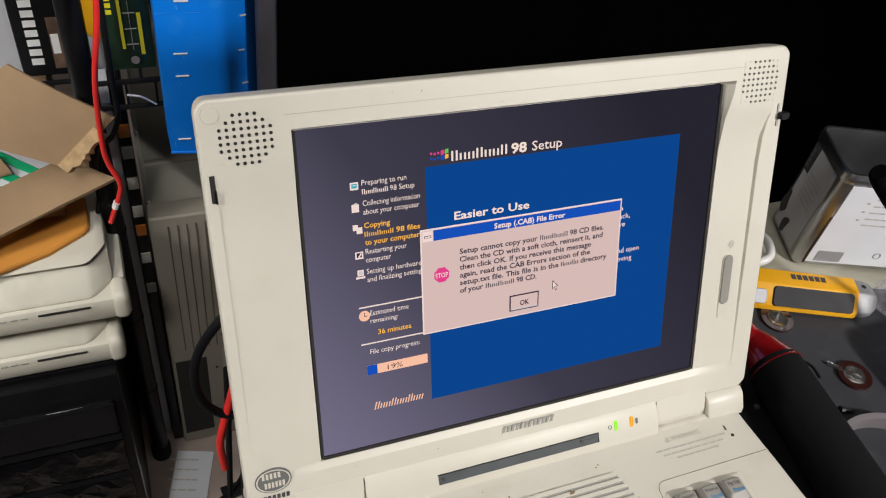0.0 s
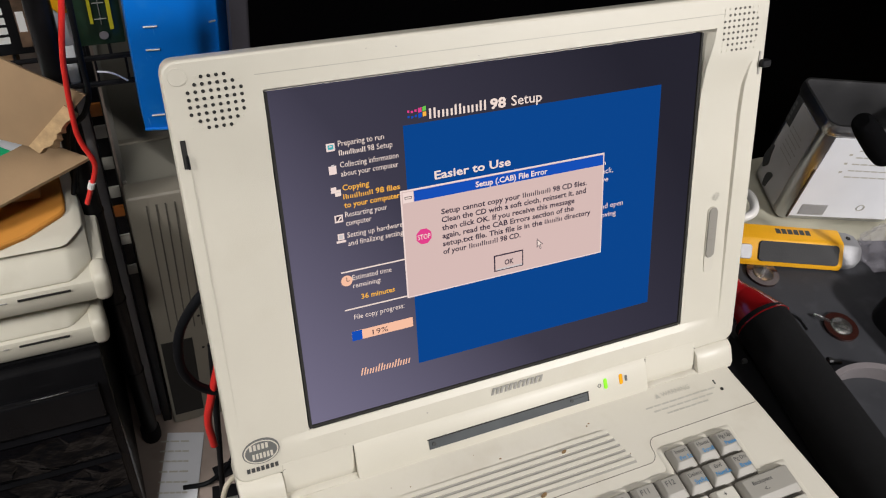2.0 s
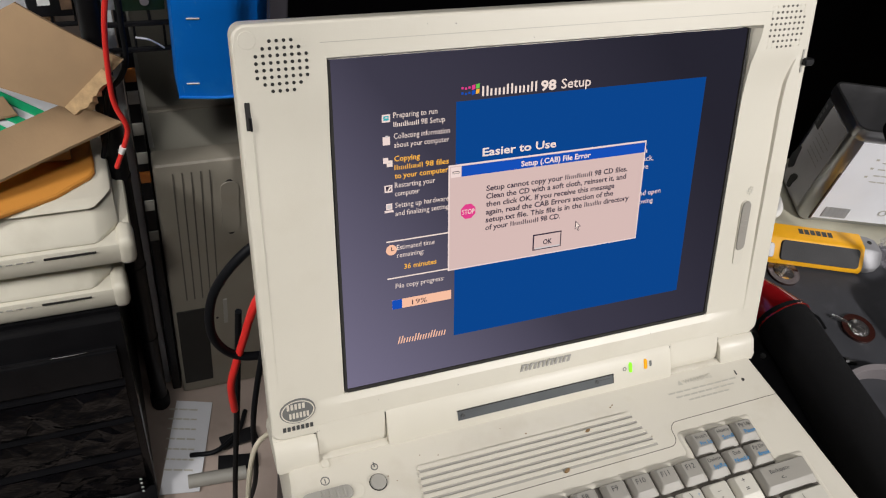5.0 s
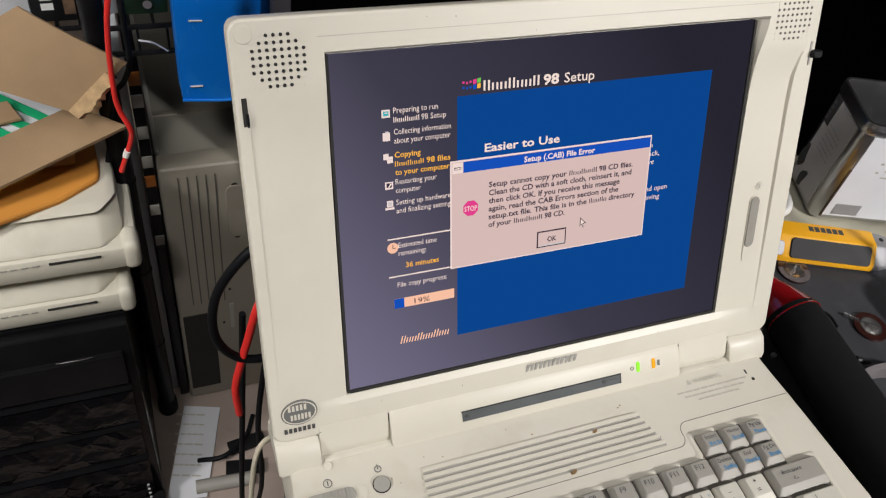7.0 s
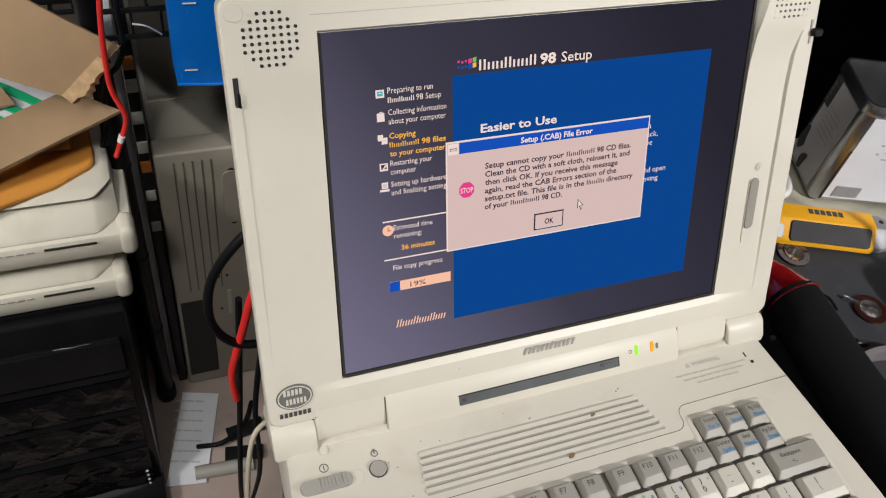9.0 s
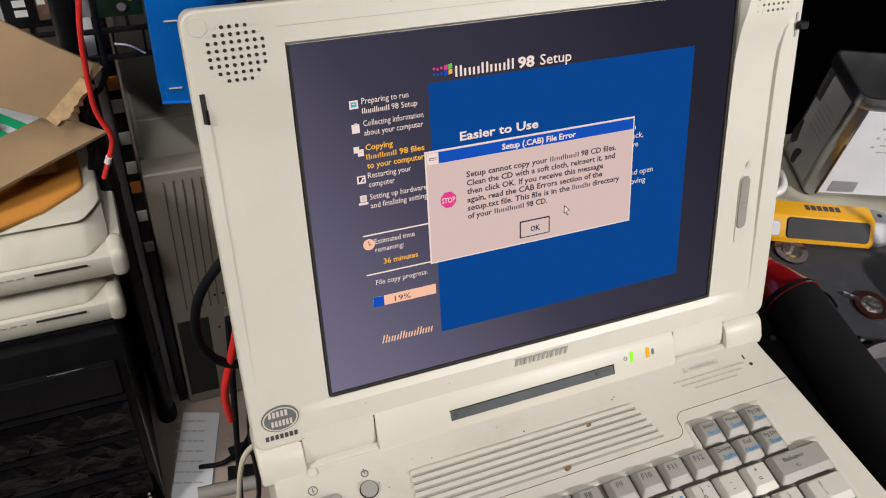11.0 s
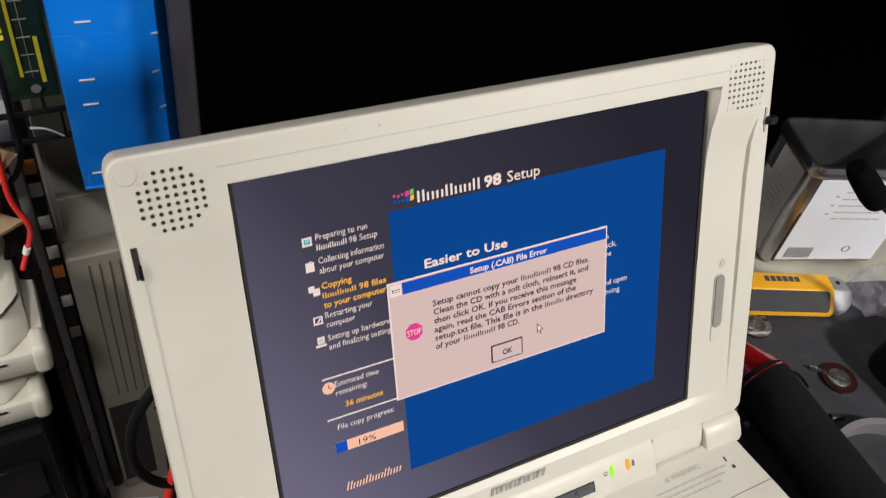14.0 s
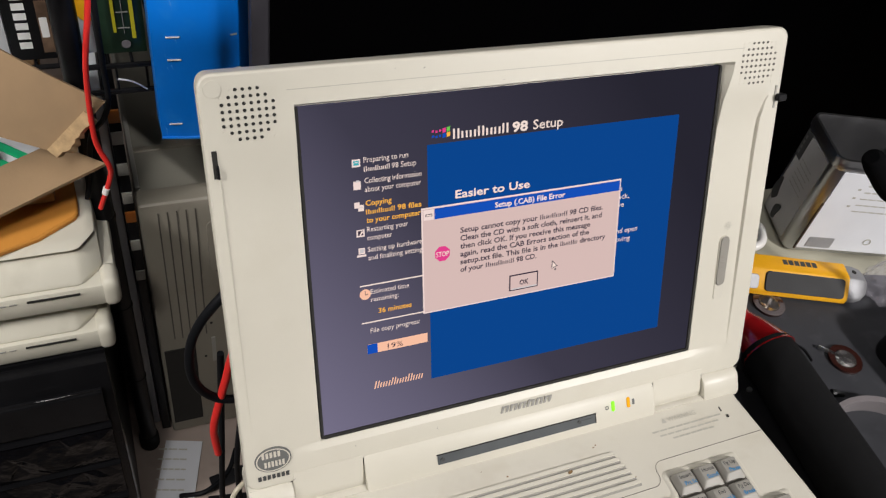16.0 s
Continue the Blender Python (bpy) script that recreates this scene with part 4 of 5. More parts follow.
# wire shelving: posts, wire edge, wires
shelf = thing("wire_shelf", (-0.22, 0.75, FLOOR), "black wire shelving rack with round posts", "shelf")
for x, y in ((-0.232, 0.552), (-0.232, 0.95)):
    bm = bmesh.new()
    tube([(x, y, 0.0), (x, y, 0.6), (x, y, 1.7)], 0.0125, 16, 2, bm=bm)
    post = part("post", bm, BLACK_PLASTIC, shelf)
    if y < 0.6:
        for k in range(8):
            z = 0.20 + 0.17 * k
            part("post_ring", loft([[(x + r * math.cos(a), y + r * math.sin(a), zz) for a in [2 * math.pi * q / 16 for q in range(16)]] for r, zz in ((0.0125, z - 0.003), (0.0135, z - 0.002), (0.0135, z + 0.002), (0.0125, z + 0.003))]), BLACK_PLASTIC, post)
    part("post_foot", loft([[(x + r * math.cos(a), y + r * math.sin(a), zz) for a in [2 * math.pi * j / 16 for j in range(16)]] for r, zz in ((0.014, 0.0), (0.0155, 0.004), (0.0155, 0.03), (0.013, 0.034))]), BLACK_RUBBER, post)
SH = 0.757
SL = SH - 0.072
for z in (SH, SH - 0.032):
    part("shelf_wire", tube([(-0.232, 0.546, z), (-0.10, 0.546, z), (0.20, 0.546, z)], 0.003, 8, 2), BLACK_PLASTIC, shelf)
    part("shelf_wire", tube([(-0.90, 0.66, z - 0.072), (-0.5, 0.66, z - 0.072), (-0.232, 0.66, z - 0.072)], 0.003, 8, 2), BLACK_PLASTIC, shelf)
for i in range(14):
    x = -0.222 + 0.03 * i
    part("shelf_brace", tube([(x, 0.546, SH), (x, 0.546, SH - 0.032)], 0.0013, 6, 1), BLACK_PLASTIC, shelf)
for i in range(44):
    x = -0.9 + 0.025 * i
    y, z = (0.546, SH + 0.004) if x > -0.235 else (0.66, SL + 0.004)
    part("shelf_wire", tube([(x, y, z), (x, 0.95, z)], 0.0018, 6, 1), BLACK_PLASTIC, shelf)
part("shelf_wire", tube([(-0.232, 0.95, SH), (0.2, 0.95, SH)], 0.003, 8, 1), BLACK_PLASTIC, shelf)
part("shelf_wire", tube([(-0.9, 0.95, SL), (-0.232, 0.95, SL)], 0.003, 8, 1), BLACK_PLASTIC, shelf)

tie = [(-0.192, 0.541, 0.7440), (-0.178, 0.540, 0.7405), (-0.164, 0.541, 0.7285)]
tagged(part("cable_tie", tube(tie, 0.0011, 6, 4), PAPER), "loose white cable tie on the wire shelf edge", "cable tie")

# blue bin on the shelf
bin_thing = thing("storage_bin", (-0.115, 0.517, 0.693), "bright blue corrugated plastic bin hooked on the wire shelf, scuffed", "storage bin")
prof = [(-0.157, 0.500), (-0.104, 0.494), (-0.096, 0.4945), (-0.089, 0.498), (-0.083, 0.503), (-0.054, 0.5290), (-0.054, 0.540), (-0.157, 0.540)]
inner = [(-0.154, 0.503), (-0.104, 0.497), (-0.097, 0.4975), (-0.091, 0.501), (-0.086, 0.506), (-0.057, 0.5320), (-0.057, 0.537), (-0.154, 0.537)]
zb, zt = 0.693, 1.06


def bin_face(x):
    return 0.500 - 0.006 * (x + 0.160) / 0.056


for x in (-0.145, -0.09):
    part("hook", tube([(x, 0.5405, 0.735), (x, 0.5415, SH + 0.002), (x, 0.546, SH + 0.0055), (x, 0.5505, SH), (x, 0.5505, SH - 0.008)], 0.0012, 6, 4), STEEL, bin_thing)
part("bin_wall", loft([[(x, y, zb + 0.004) for x, y in inner], [(x, y, zt) for x, y in inner], [(x, y, zt) for x, y in prof], [(x, y, zb) for x, y in prof]]), BLUE_BIN, bin_thing)
part("bin_lip", tube([(-0.1575, 0.4990, zb + 0.0015), (-0.125, 0.4955, zb), (-0.104, 0.4932, zb + 0.0005), (-0.096, 0.4935, zb + 0.002)], 0.0016, 8, 4), BLUE_BIN, bin_thing, "ragged folded lower edge")
srng = random.Random(12)
for x, z, n in ((-0.1385, 0.812, 5), (-0.139, 0.786, 6), (-0.135, 0.868, 5), (-0.130, 0.948, 5), (-0.145, 0.704, 6)):
    bm = bmesh.new()
    for _ in range(n):
        a, b, w = x + srng.uniform(-0.008, 0.009), z + srng.uniform(-0.010, 0.016), srng.uniform(0.0002, 0.0006)
        h, y = srng.uniform(0.004, 0.014), bin_face(a) - 0.0003
        bm.faces.new([bm.verts.new(p) for p in ((a - w, y, b), (a + w, y, b - h * 0.3), (a + 0.0012, y, b - h), (a + 0.0004, y, b - h * 0.4))])
    tagged(part("scuff_marks", bm, SCUFF, bin_thing, "pale scratches", smooth=0), kind="stuff")
part("bin_fold", tube([(-0.1565, 0.5001, 0.862), (-0.104, 0.4942, 0.863)], 0.0003, 6, 1), BLUE_BIN, bin_thing)
for x, z in ((-0.137, 0.818), (-0.1375, 0.792), (-0.142, 0.712), (-0.132, 0.875), (-0.134, 0.898), (-0.128, 0.955), (-0.129, 0.975)):
    part("staple", tube([(x - 0.0065, bin_face(x - 0.0065) - 0.0006, z), (x + 0.0065, bin_face(x + 0.0065) - 0.0006, z + 0.0003)], 0.0009, 6, 1), STAPLE, bin_thing)
d45 = Vector((0.029, 0.026, 0)).normalized()
for k, z in ((0.008, 0.905), (0.013, 0.850), (0.009, 0.812), (0.013, 0.770)):
    p = Vector((-0.084, 0.502, z)) + d45 * k
    q = Vector((0.7, -0.7, 0)) * 0.001
    part("staple", tube([p - d45 * 0.0045 + q, p + d45 * 0.0045 + q - Vector((0, 0, 0.003))], 0.0009, 6, 2), STAPLE, bin_thing)

# packages on the shelf
def package(name, x0, x1, y0, y1, z0, z1, mat, label, category):
    ob = thing(name, ((x0 + x1) / 2, (y0 + y1) / 2, z0), label, category)
    part("box_body", box(x0, x1, y0, y1, z0, z1, 0.002), mat, ob)
    return ob


zl = SL + 0.0065
zs = SH + 0.0065
pk = package("printed_box", -0.298, -0.251, 0.665, 0.80, zl, 1.06, BLACK_PLASTIC, "black and white product box with bold lettering", "product box")
part("white_side", box(-0.345, -0.2985, 0.666, 0.80, zl, 1.06, 0.001), PAPER, pk, "plain white side")
bars(word_spans(0.006, 0.10, 8, 0.3), 0.013, INK_WHITE, pose(-0.274, 0.6640, zl + 0.01, 90, -90, 0), pk, "box_print")
part("box_print", box(-0.2635, -0.2515, 0.6635, 0.6655, zl + 0.01, zl + 0.075), BROWN_PRINT, pk)
part("box_print", box(-0.262, -0.254, 0.6628, 0.6636, zl + 0.03, zl + 0.055), INK_WHITE, pk)
brown = package("small_box", -0.2495, -0.2440, 0.67, 0.78, zl, zl + 0.05, BROWN_PRINT, "small brown printed box on the wire shelf", "box")
yb = package("yellow_box", -0.2215, -0.2060, 0.562, 0.66, zs, 1.02, PAPER, "white and yellow packet standing on the shelf", "packet")
part("yellow_print", disc(-0.2115, zs + 0.068, 0.0125, 0, 0.0012, 28, ry=0.030), YELLOW, yb, m=pose(0, 0.5615, 0, 90, 0, 0))
ram = package("memory_pack", -0.2075, -0.158, 0.558, 0.572, zs, 1.02, CIRCUIT, "dark green clear-fronted packet with yellow print", "packet")
part("yellow_line", box(-0.1885, -0.1855, 0.5568, 0.5585, zs + 0.026, 1.02), YELLOW_PRINT, ram)
part("yellow_line", box(-0.1710, -0.1672, 0.5568, 0.5585, zs + 0.018, zs + 0.066), YELLOW_PRINT, ram)
bars(word_spans(0.066, 0.13, 9, 0.3), 0.0055, YELLOW_PRINT, pose(-0.1940, 0.5572, zs, 90, -90, 0), ram, "box_print")
for i in range(8):
    part("grid_line", box(-0.184, -0.1725, 0.5572, 0.5583, zs + 0.030 + i * 0.018, zs + 0.0308 + i * 0.018), GREY_TRIM, ram)
part("grid_line", box(-0.1785, -0.1780, 0.5572, 0.5583, zs + 0.024, 1.0), GREY_TRIM, ram)
part("round_seal", disc(-0.178, zs + 0.012, 0.0045, 0, 0.001, 20), PINK_TAPE, ram, m=pose(0, 0.557, 0, 90, 0, 0))
part("chip_edge", box(-0.2072, -0.2035, 0.5565, 0.5585, zs + 0.012, zs + 0.050, 0.0004), INK_BLACK, ram)

# dark big screen behind the desk
tv = thing("television", (0.45, 0.53, FLOOR), "large switched-off black flat screen on a stand", "television")
part("bezel", box(-0.0613, 1.15, 0.497, 0.513, 0.42, 1.32, 0.003), TV_BEZEL, tv)
part("glass", box(-0.0425, 1.13, 0.4945, 0.498, 0.44, 1.30), TV_GLASS, tv)
part("stand_pole", box(0.50, 0.60, 0.512, 0.528, 0.02, 0.44, 0.004), BLACK_PLASTIC, tv)
part("stand_base", box(0.25, 0.85, 0.43, 0.68, FLOOR, 0.02, 0.006), BLACK_PLASTIC, tv)

# black glossy computer case with two old laptops on it
TRIM_GLINT = material("trim_glint", (0.3, 0.3, 0.31), 0.25, metal=1.0, vary=0.1, scale=80)
blk = thing("black_computer_case", (-0.36, 0.6, FLOOR), "glossy black computer case wrapped in clear plastic", "computer case")
part("case", extrude_x([(0.440, 0.425), (0.411, 0.0), (0.86, 0.0), (0.86, 0.425)], -0.56, -0.258), BLACK_PLASTIC, blk)
# the front leans forward towards its foot
LEAN = pose(0, 0.418, 0.428, -4.0, 0, 0) @ pose(0, -0.418, -0.428)
part("front_panel", box(-0.562, -0.256, 0.418, 0.436, -0.003, 0.428, 0.006), BLACK_GLOSS, blk, m=LEAN)
part("foot_plinth", extrude_x([(0.392, 0.0), (0.342, 0.0), (0.340, 0.018), (0.350, 0.032), (0.386, 0.042)], -0.561, -0.257, 0.002), BLACK_GLOSS, blk)
WRAP = material("crumpled_black_gloss", (0.004, 0.004, 0.005), 0.12, vary=0.3, scale=40, spec=0.15, bump=0.8, bump_scale=38, deep=0.006)


def crumpled(x0, x1, z0, z1, y, seed, cell=0.016):
    """A glossy panel of creased film: uneven flat facets over a shallow tray."""
    r = random.Random(seed)
    nx, nz = max(2, round((x1 - x0) / cell)), max(2, round((z1 - z0) / cell))
    bm = bmesh.new()
    grid = []
    for i in range(nx + 1):
        col = []
        for j in range(nz + 1):
            rim = i in (0, nx) or j in (0, nz)
            k = 0 if rim else 0.38 * cell
            col.append(bm.verts.new((x0 + (x1 - x0) * i / nx + r.uniform(-k, k), y - (0.0 if rim else r.uniform(0.0005, 0.0055)), z0 + (z1 - z0) * j / nz + r.uniform(-k, k))))
        grid.append(col)
    for i in range(nx):
        for j in range(nz):
            a, b, c, d = grid[i][j], grid[i + 1][j], grid[i + 1][j + 1], grid[i][j + 1]
            for f in (((a, b, c), (a, c, d)) if r.random() < 0.5 else ((a, b, d), (b, c, d))):
                bm.faces.new(f)
    edge = [grid[i][0] for i in range(nx)] + [grid[nx][j] for j in range(nz)] + [grid[i][nz] for i in range(nx, 0, -1)] + [grid[0][j] for j in range(nz, 0, -1)]
    back = [bm.verts.new((v.co.x, y + 0.009, v.co.z)) for v in edge]
    for k in range(len(edge)):
        q = (k + 1) % len(edge)
        bm.faces.new((edge[q], edge[k], back[k], back[q]))
    bm.faces.new(back)
    bmesh.ops.recalc_face_normals(bm, faces=bm.faces)
    return bm


for n, (z0, z1) in enumerate(((0.325, 0.385), (0.235, 0.305), (0.155, 0.222), (0.03, 0.135))):
    part("bay_panel", crumpled(-0.555, -0.268, z0, z1, 0.411, 20 + n) if n else box(-0.555, -0.268, 0.408, 0.420, z0, z1, 0.004), WRAP if n else BLACK_GLOSS, blk, m=LEAN, smooth=0)
for z in (0.313, 0.2285, 0.144):
    part("bay_rib", extrude_x([(0.419, z - 0.004), (0.409, z - 0.003), (0.407, z), (0.409, z + 0.003), (0.419, z + 0.004)], -0.556, -0.267, 0.0005), BLACK_GLOSS, blk, m=LEAN)
part("trim_and_glint", tube([(-0.55, 0.408, 0.392), (-0.27, 0.408, 0.392)], 0.0007, 6, 1), BLACK_GLOSS, blk, m=LEAN)
# Short bright piece put in as the highlight on the black trim
part("trim_and_glint", tube([(-0.345, 0.4078, 0.392), (-0.325, 0.4072, 0.392), (-0.300, 0.4078, 0.392)], [0.0004, 0.0012, 0.0004], 6, 4), TRIM_GLINT, blk, m=LEAN)
for i in range(4):
    part("indicator", disc(-0.276, 0.02 + 0.012 * i + 0.0, 0.0018, 0, 0.001, 8), INK_WHITE, blk, m=LEAN @ pose(0, 0.4075, 0.02, 90, 0, 0))


def old_laptop(z0, x1):
    """A closed laptop seen at its rounded front corner."""
    ob = thing("closed_laptop", (x1 - 0.15, 0.56, z0), "closed yellowed cream laptop lying in a stack", "laptop", "stacked laptops")
    part("base", loft([[(x, y, z) for x, y in rrect(x1 - 0.30 + k, x1 - k, 0.4360 + k, 0.6780 - k, 0.016, 6)] for z, k in
                       ((z0, 0.010), (z0 + 0.004, 0.003), (z0 + 0.012, 0.0), (z0 + 0.034, 0.0), (z0 + 0.037, 0.0015), (z0 + 0.038, 0.004))]), CREAM_OLD, ob)

    def lid_loop(z, f, s):
        return [(x1 - 0.297 + s, 0.6730 - s, z), (x1 - 0.297 + s, f, z), (x1 - 0.040, f, z), (x1 - 0.033, f + 0.003, z), (x1 - 0.018 - s, f + 0.018, z), (x1 - 0.013 - s, f + 0.026, z), (x1 - 0.013 - s, 0.6730 - s, z)]

    part("lid", loft([lid_loop(z0 + dz, f, s) for dz, f, s in ((0.0365, 0.4425, 0), (0.0400, 0.4415, 0), (0.0445, 0.4440, 0), (0.0660, 0.4760, 0.001), (0.0720, 0.4645, 0.003), (0.0760, 0.4760, 0.008))]), CREAM_OLD, ob)
    part("front_slot", box(x1 - 0.094, x1 - 0.040, 0.4345, 0.4365, z0 + 0.0300, z0 + 0.0322), DARK_GAP, ob)
    for i in range(4):
        part("slot_mark", box(x1 - 0.143 + i * 0.0105, x1 - 0.136 + i * 0.0105, 0.4348, 0.4362, z0 + 0.0298, z0 + 0.0312), GREY_TRIM, ob)
    part("corner_ear", loft([[(x, y, z) for x, y in rrect(x1 - 0.018 + k, x1 + 0.002 - k, 0.4335 + k, 0.4700 - k, 0.0085 - k * 0.8, 6)] for z, k in
                             ((z0 + 0.002, 0.005), (z0 + 0.005, 0.0015), (z0 + 0.010, 0.0), (z0 + 0.032, 0.0), (z0 + 0.038, 0.0012), (z0 + 0.042, 0.004), (z0 + 0.0435, 0.007))]), CREAM_OLD, ob, "raised rounded corner")
    return ob


old_laptop(0.4285, -0.244)
old_laptop(0.5065, -0.228)

# envelope and open carton on the stack
ZE = 0.5835
env = [(-0.40, 0.445), (-0.300, 0.480), (-0.262, 0.505), (-0.257, 0.512), (-0.256, 0.530), (-0.262, 0.66), (-0.40, 0.66)]
tagged(part("envelope", slab(env, ZE, ZE + 0.006, 0.002), ENVELOPE), "orange kraft padded envelope on the stack", "envelope")


def sheet(name, pts, mat, parent, thick=0.003, label="", bend=0.0):
    """A sheet of board between four corners, with thickness and a slight sag."""
    a, b, c, d = [Vector(p) for p in pts]
    nrm = (b - a).cross(d - a).normalized()
    n = 6
    bm = bmesh.new()
    top, low = [], []
    for i in range(n + 1):
        for j in range(n + 1):
            u, v = i / n, j / n
            p = (a * (1 - u) + b * u) * (1 - v) + (d * (1 - u) + c * u) * v
            p = p + nrm * (bend * math.sin(math.pi * u) + 0.0008 * noise.noise(p * 40))
            top.append(bm.verts.new(p + nrm * thick / 2))
            low.append(bm.verts.new(p - nrm * thick / 2))
    k = n + 1
    for i in range(n):
        for j in range(n):
            q = (i * k + j, (i + 1) * k + j, (i + 1) * k + j + 1, i * k + j + 1)
            bm.faces.new([top[x] for x in q])
            bm.faces.new([low[x] for x in q[::-1]])
    edge = [i * k for i in range(k)] + [n * k + j for j in range(1, k)] + [i * k + n for i in range(n - 1, -1, -1)] + [j for j in range(n - 1, 0, -1)]
    for x, y in zip(edge, edge[1:] + edge[:1]):
        bm.faces.new((top[x], low[x], low[y], top[y]))
    return part(name, bm, mat, parent, label)


carton = thing("cardboard_box", (-0.38, 0.62, ZE + 0.01), "open brown cardboard box with a torn flap", "cardboard box")
part("carton_body", loft([[(x, y, z) for x, y in rrect(-0.55 + k, -0.278 - k, 0.53 + k, 0.76 - k, 0.003, 2)] for z, k in
                          ((ZE + 0.0105, 0), (ZE + 0.055, 0), (ZE + 0.055, 0.004), (ZE + 0.014, 0.004))]), CARD, carton)
sheet("front_flap", [(-0.218, 0.512, 0.655), (-0.268, 0.556, 0.656), (-0.42, 0.468, 0.655), (-0.409, 0.456, 0.610)], CARD, carton, 0.004)
sheet("side_flap", [(-0.2071, 0.506, 0.7429), (-0.2985, 0.559, 0.7804), (-0.3981, 0.5493, 0.7314), (-0.26, 0.5012, 0.6871)], CARD, carton, 0.004, bend=0.004)
torn = bmesh.new()
trng = random.Random(7)
e0, e1 = Vector((-0.2215, 0.5041, 0.7266)), Vector((-0.2629, 0.5003, 0.6852))
out, nrm = Vector((0.55, -0.25, -0.55)).normalized(), Vector((-0.3, -0.85, 0.45)).normalized()
rows = []
for i in range(15):
    p = e0.lerp(e1, i / 14)
    reach = 0.004 + 0.010 * trng.random() * math.sin(math.pi * (i + 1) / 16)
    lift = nrm * (0.0015 * trng.random())
    rows.append([torn.verts.new(q) for q in (p - out * 0.010 + nrm * 0.0032 + lift, p + out * reach * 0.5 + nrm * 0.0045 + lift, p + out * reach - nrm * 0.001, p - out * 0.010 - nrm * 0.001)])
for a, b in zip(rows, rows[1:]):
    for k in range(4):
        torn.faces.new((a[k], a[(k + 1) % 4], b[(k + 1) % 4], b[k]))
torn.faces.new(rows[0][::-1])
torn.faces.new(rows[-1])
part("torn_edge", torn, CARD_TORN, carton, "frayed torn edge", smooth=0)
bag = thing("wrapped_pack", (-0.38, 0.60, ZE + 0.03), "white wrapper with green stripes lying in the open box", "packet")
sheet("wrapper", [(-0.268, 0.552, 0.642), (-0.285, 0.66, 0.642), (-0.50, 0.66, 0.642), (-0.50, 0.46, 0.642)], PAPER, bag, 0.008)
for i in range(5):
    s = Vector((-0.268, 0.556, 0.6475)) + Vector((-0.152, -0.088, 0)) * (0.13 + 0.125 * i)
    run, wide = Vector((-0.72, 0.69, 0)), Vector((-0.72, -0.42, 0)) * 0.0125
    a0, a1 = s, s + run * 0.085
    sheet("green_stripe", [a0, a1, a1 + wide, a0 + wide], GREEN, bag, 0.002)
sheet("card_scrap", [(-0.322, 0.545, 0.6525), (-0.335, 0.575, 0.654), (-0.41, 0.560, 0.654), (-0.40, 0.530, 0.6515)], CARD, bag, 0.003)


def cable(name, pts, r, mat, label, group="loose cables"):
    return tagged(part(name, tube(pts, r, 12, 14), mat), label, "cable", group)


cable("red_cable", [(-0.196, 0.50, 1.15), (-0.201, 0.50, 0.95), (-0.206, 0.50, 0.87), (-0.2195, 0.50, 0.79), (-0.224, 0.50, 0.72), (-0.2225, 0.50, 0.69), (-0.215, 0.497, 0.665), (-0.2165, 0.50, 0.645), (-0.232, 0.505, 0.598)], 0.0029, RED_WIRE, "red cable hanging down in front of the shelf")
tagged(part("cable_band", tube([(-0.2215, 0.501, 0.631), (-0.2245, 0.502, 0.622)], 0.0037, 10, 2), INK_WHITE), "white band round the red cable", "cable band")
cable("black_cable", [(-0.193, 0.52, 1.15), (-0.201, 0.52, 0.90), (-0.204, 0.52, 0.78), (-0.2045, 0.52, 0.735), (-0.213, 0.522, 0.708), (-0.228, 0.527, 0.684), (-0.238, 0.535, 0.62), (-0.245, 0.53, 0.592)], 0.0030, BLACK_WIRE, "black cable hanging beside the red one")
cable("red_cable", [(-0.125, 0.17, 0.785), (-0.143, 0.16, 0.761), (-0.153, 0.16, 0.715), (-0.160, 0.16, 0.681), (-0.165, 0.16, 0.648), (-0.163, 0.16, 0.607)], 0.0034, RED_WIRE, "red cable end hanging off the desk edge")
cable("black_cable", [(-0.118, 0.165, 0.835), (-0.148, 0.16, 0.825), (-0.173, 0.16, 0.784), (-0.178, 0.16, 0.736), (-0.166, 0.16, 0.702), (-0.143, 0.16, 0.688), (-0.10, 0.17, 0.68)], 0.0037, BLACK_WIRE, "thick black cable looping behind the laptop")
cable("black_cable", [(-0.150, 0.20, 0.70), (-0.155, 0.20, 0.55), (-0.16, 0.22, 0.30), (-0.15, 0.30, 0.02)], 0.003, BLACK_WIRE, "thin black cable dropping to the floor")
cable("black_cable", [(-0.140, 0.14, 0.74), (-0.150, 0.14, 0.62), (-0.146, 0.16, 0.45), (-0.155, 0.22, 0.2), (-0.12, 0.30, 0.01)], 0.0025, BLACK_WIRE, "thin black cable dropping to the floor")
cable("black_cable", [(-0.20, 0.44, 0.006), (-0.16, 0.43, 0.02), (-0.12, 0.46, 0.012), (-0.10, 0.50, 0.006)], 0.004, BLACK_WIRE, "black cable lying on the floor")
cable("cream_cable", [(-0.155, 0.03, 0.80), (-0.172, 0.02, 0.79), (-0.180, 0.0, 0.72), (-0.178, -0.02, 0.6)], 0.0017, PALE_WIRE, "thin cream cable beside the laptop")

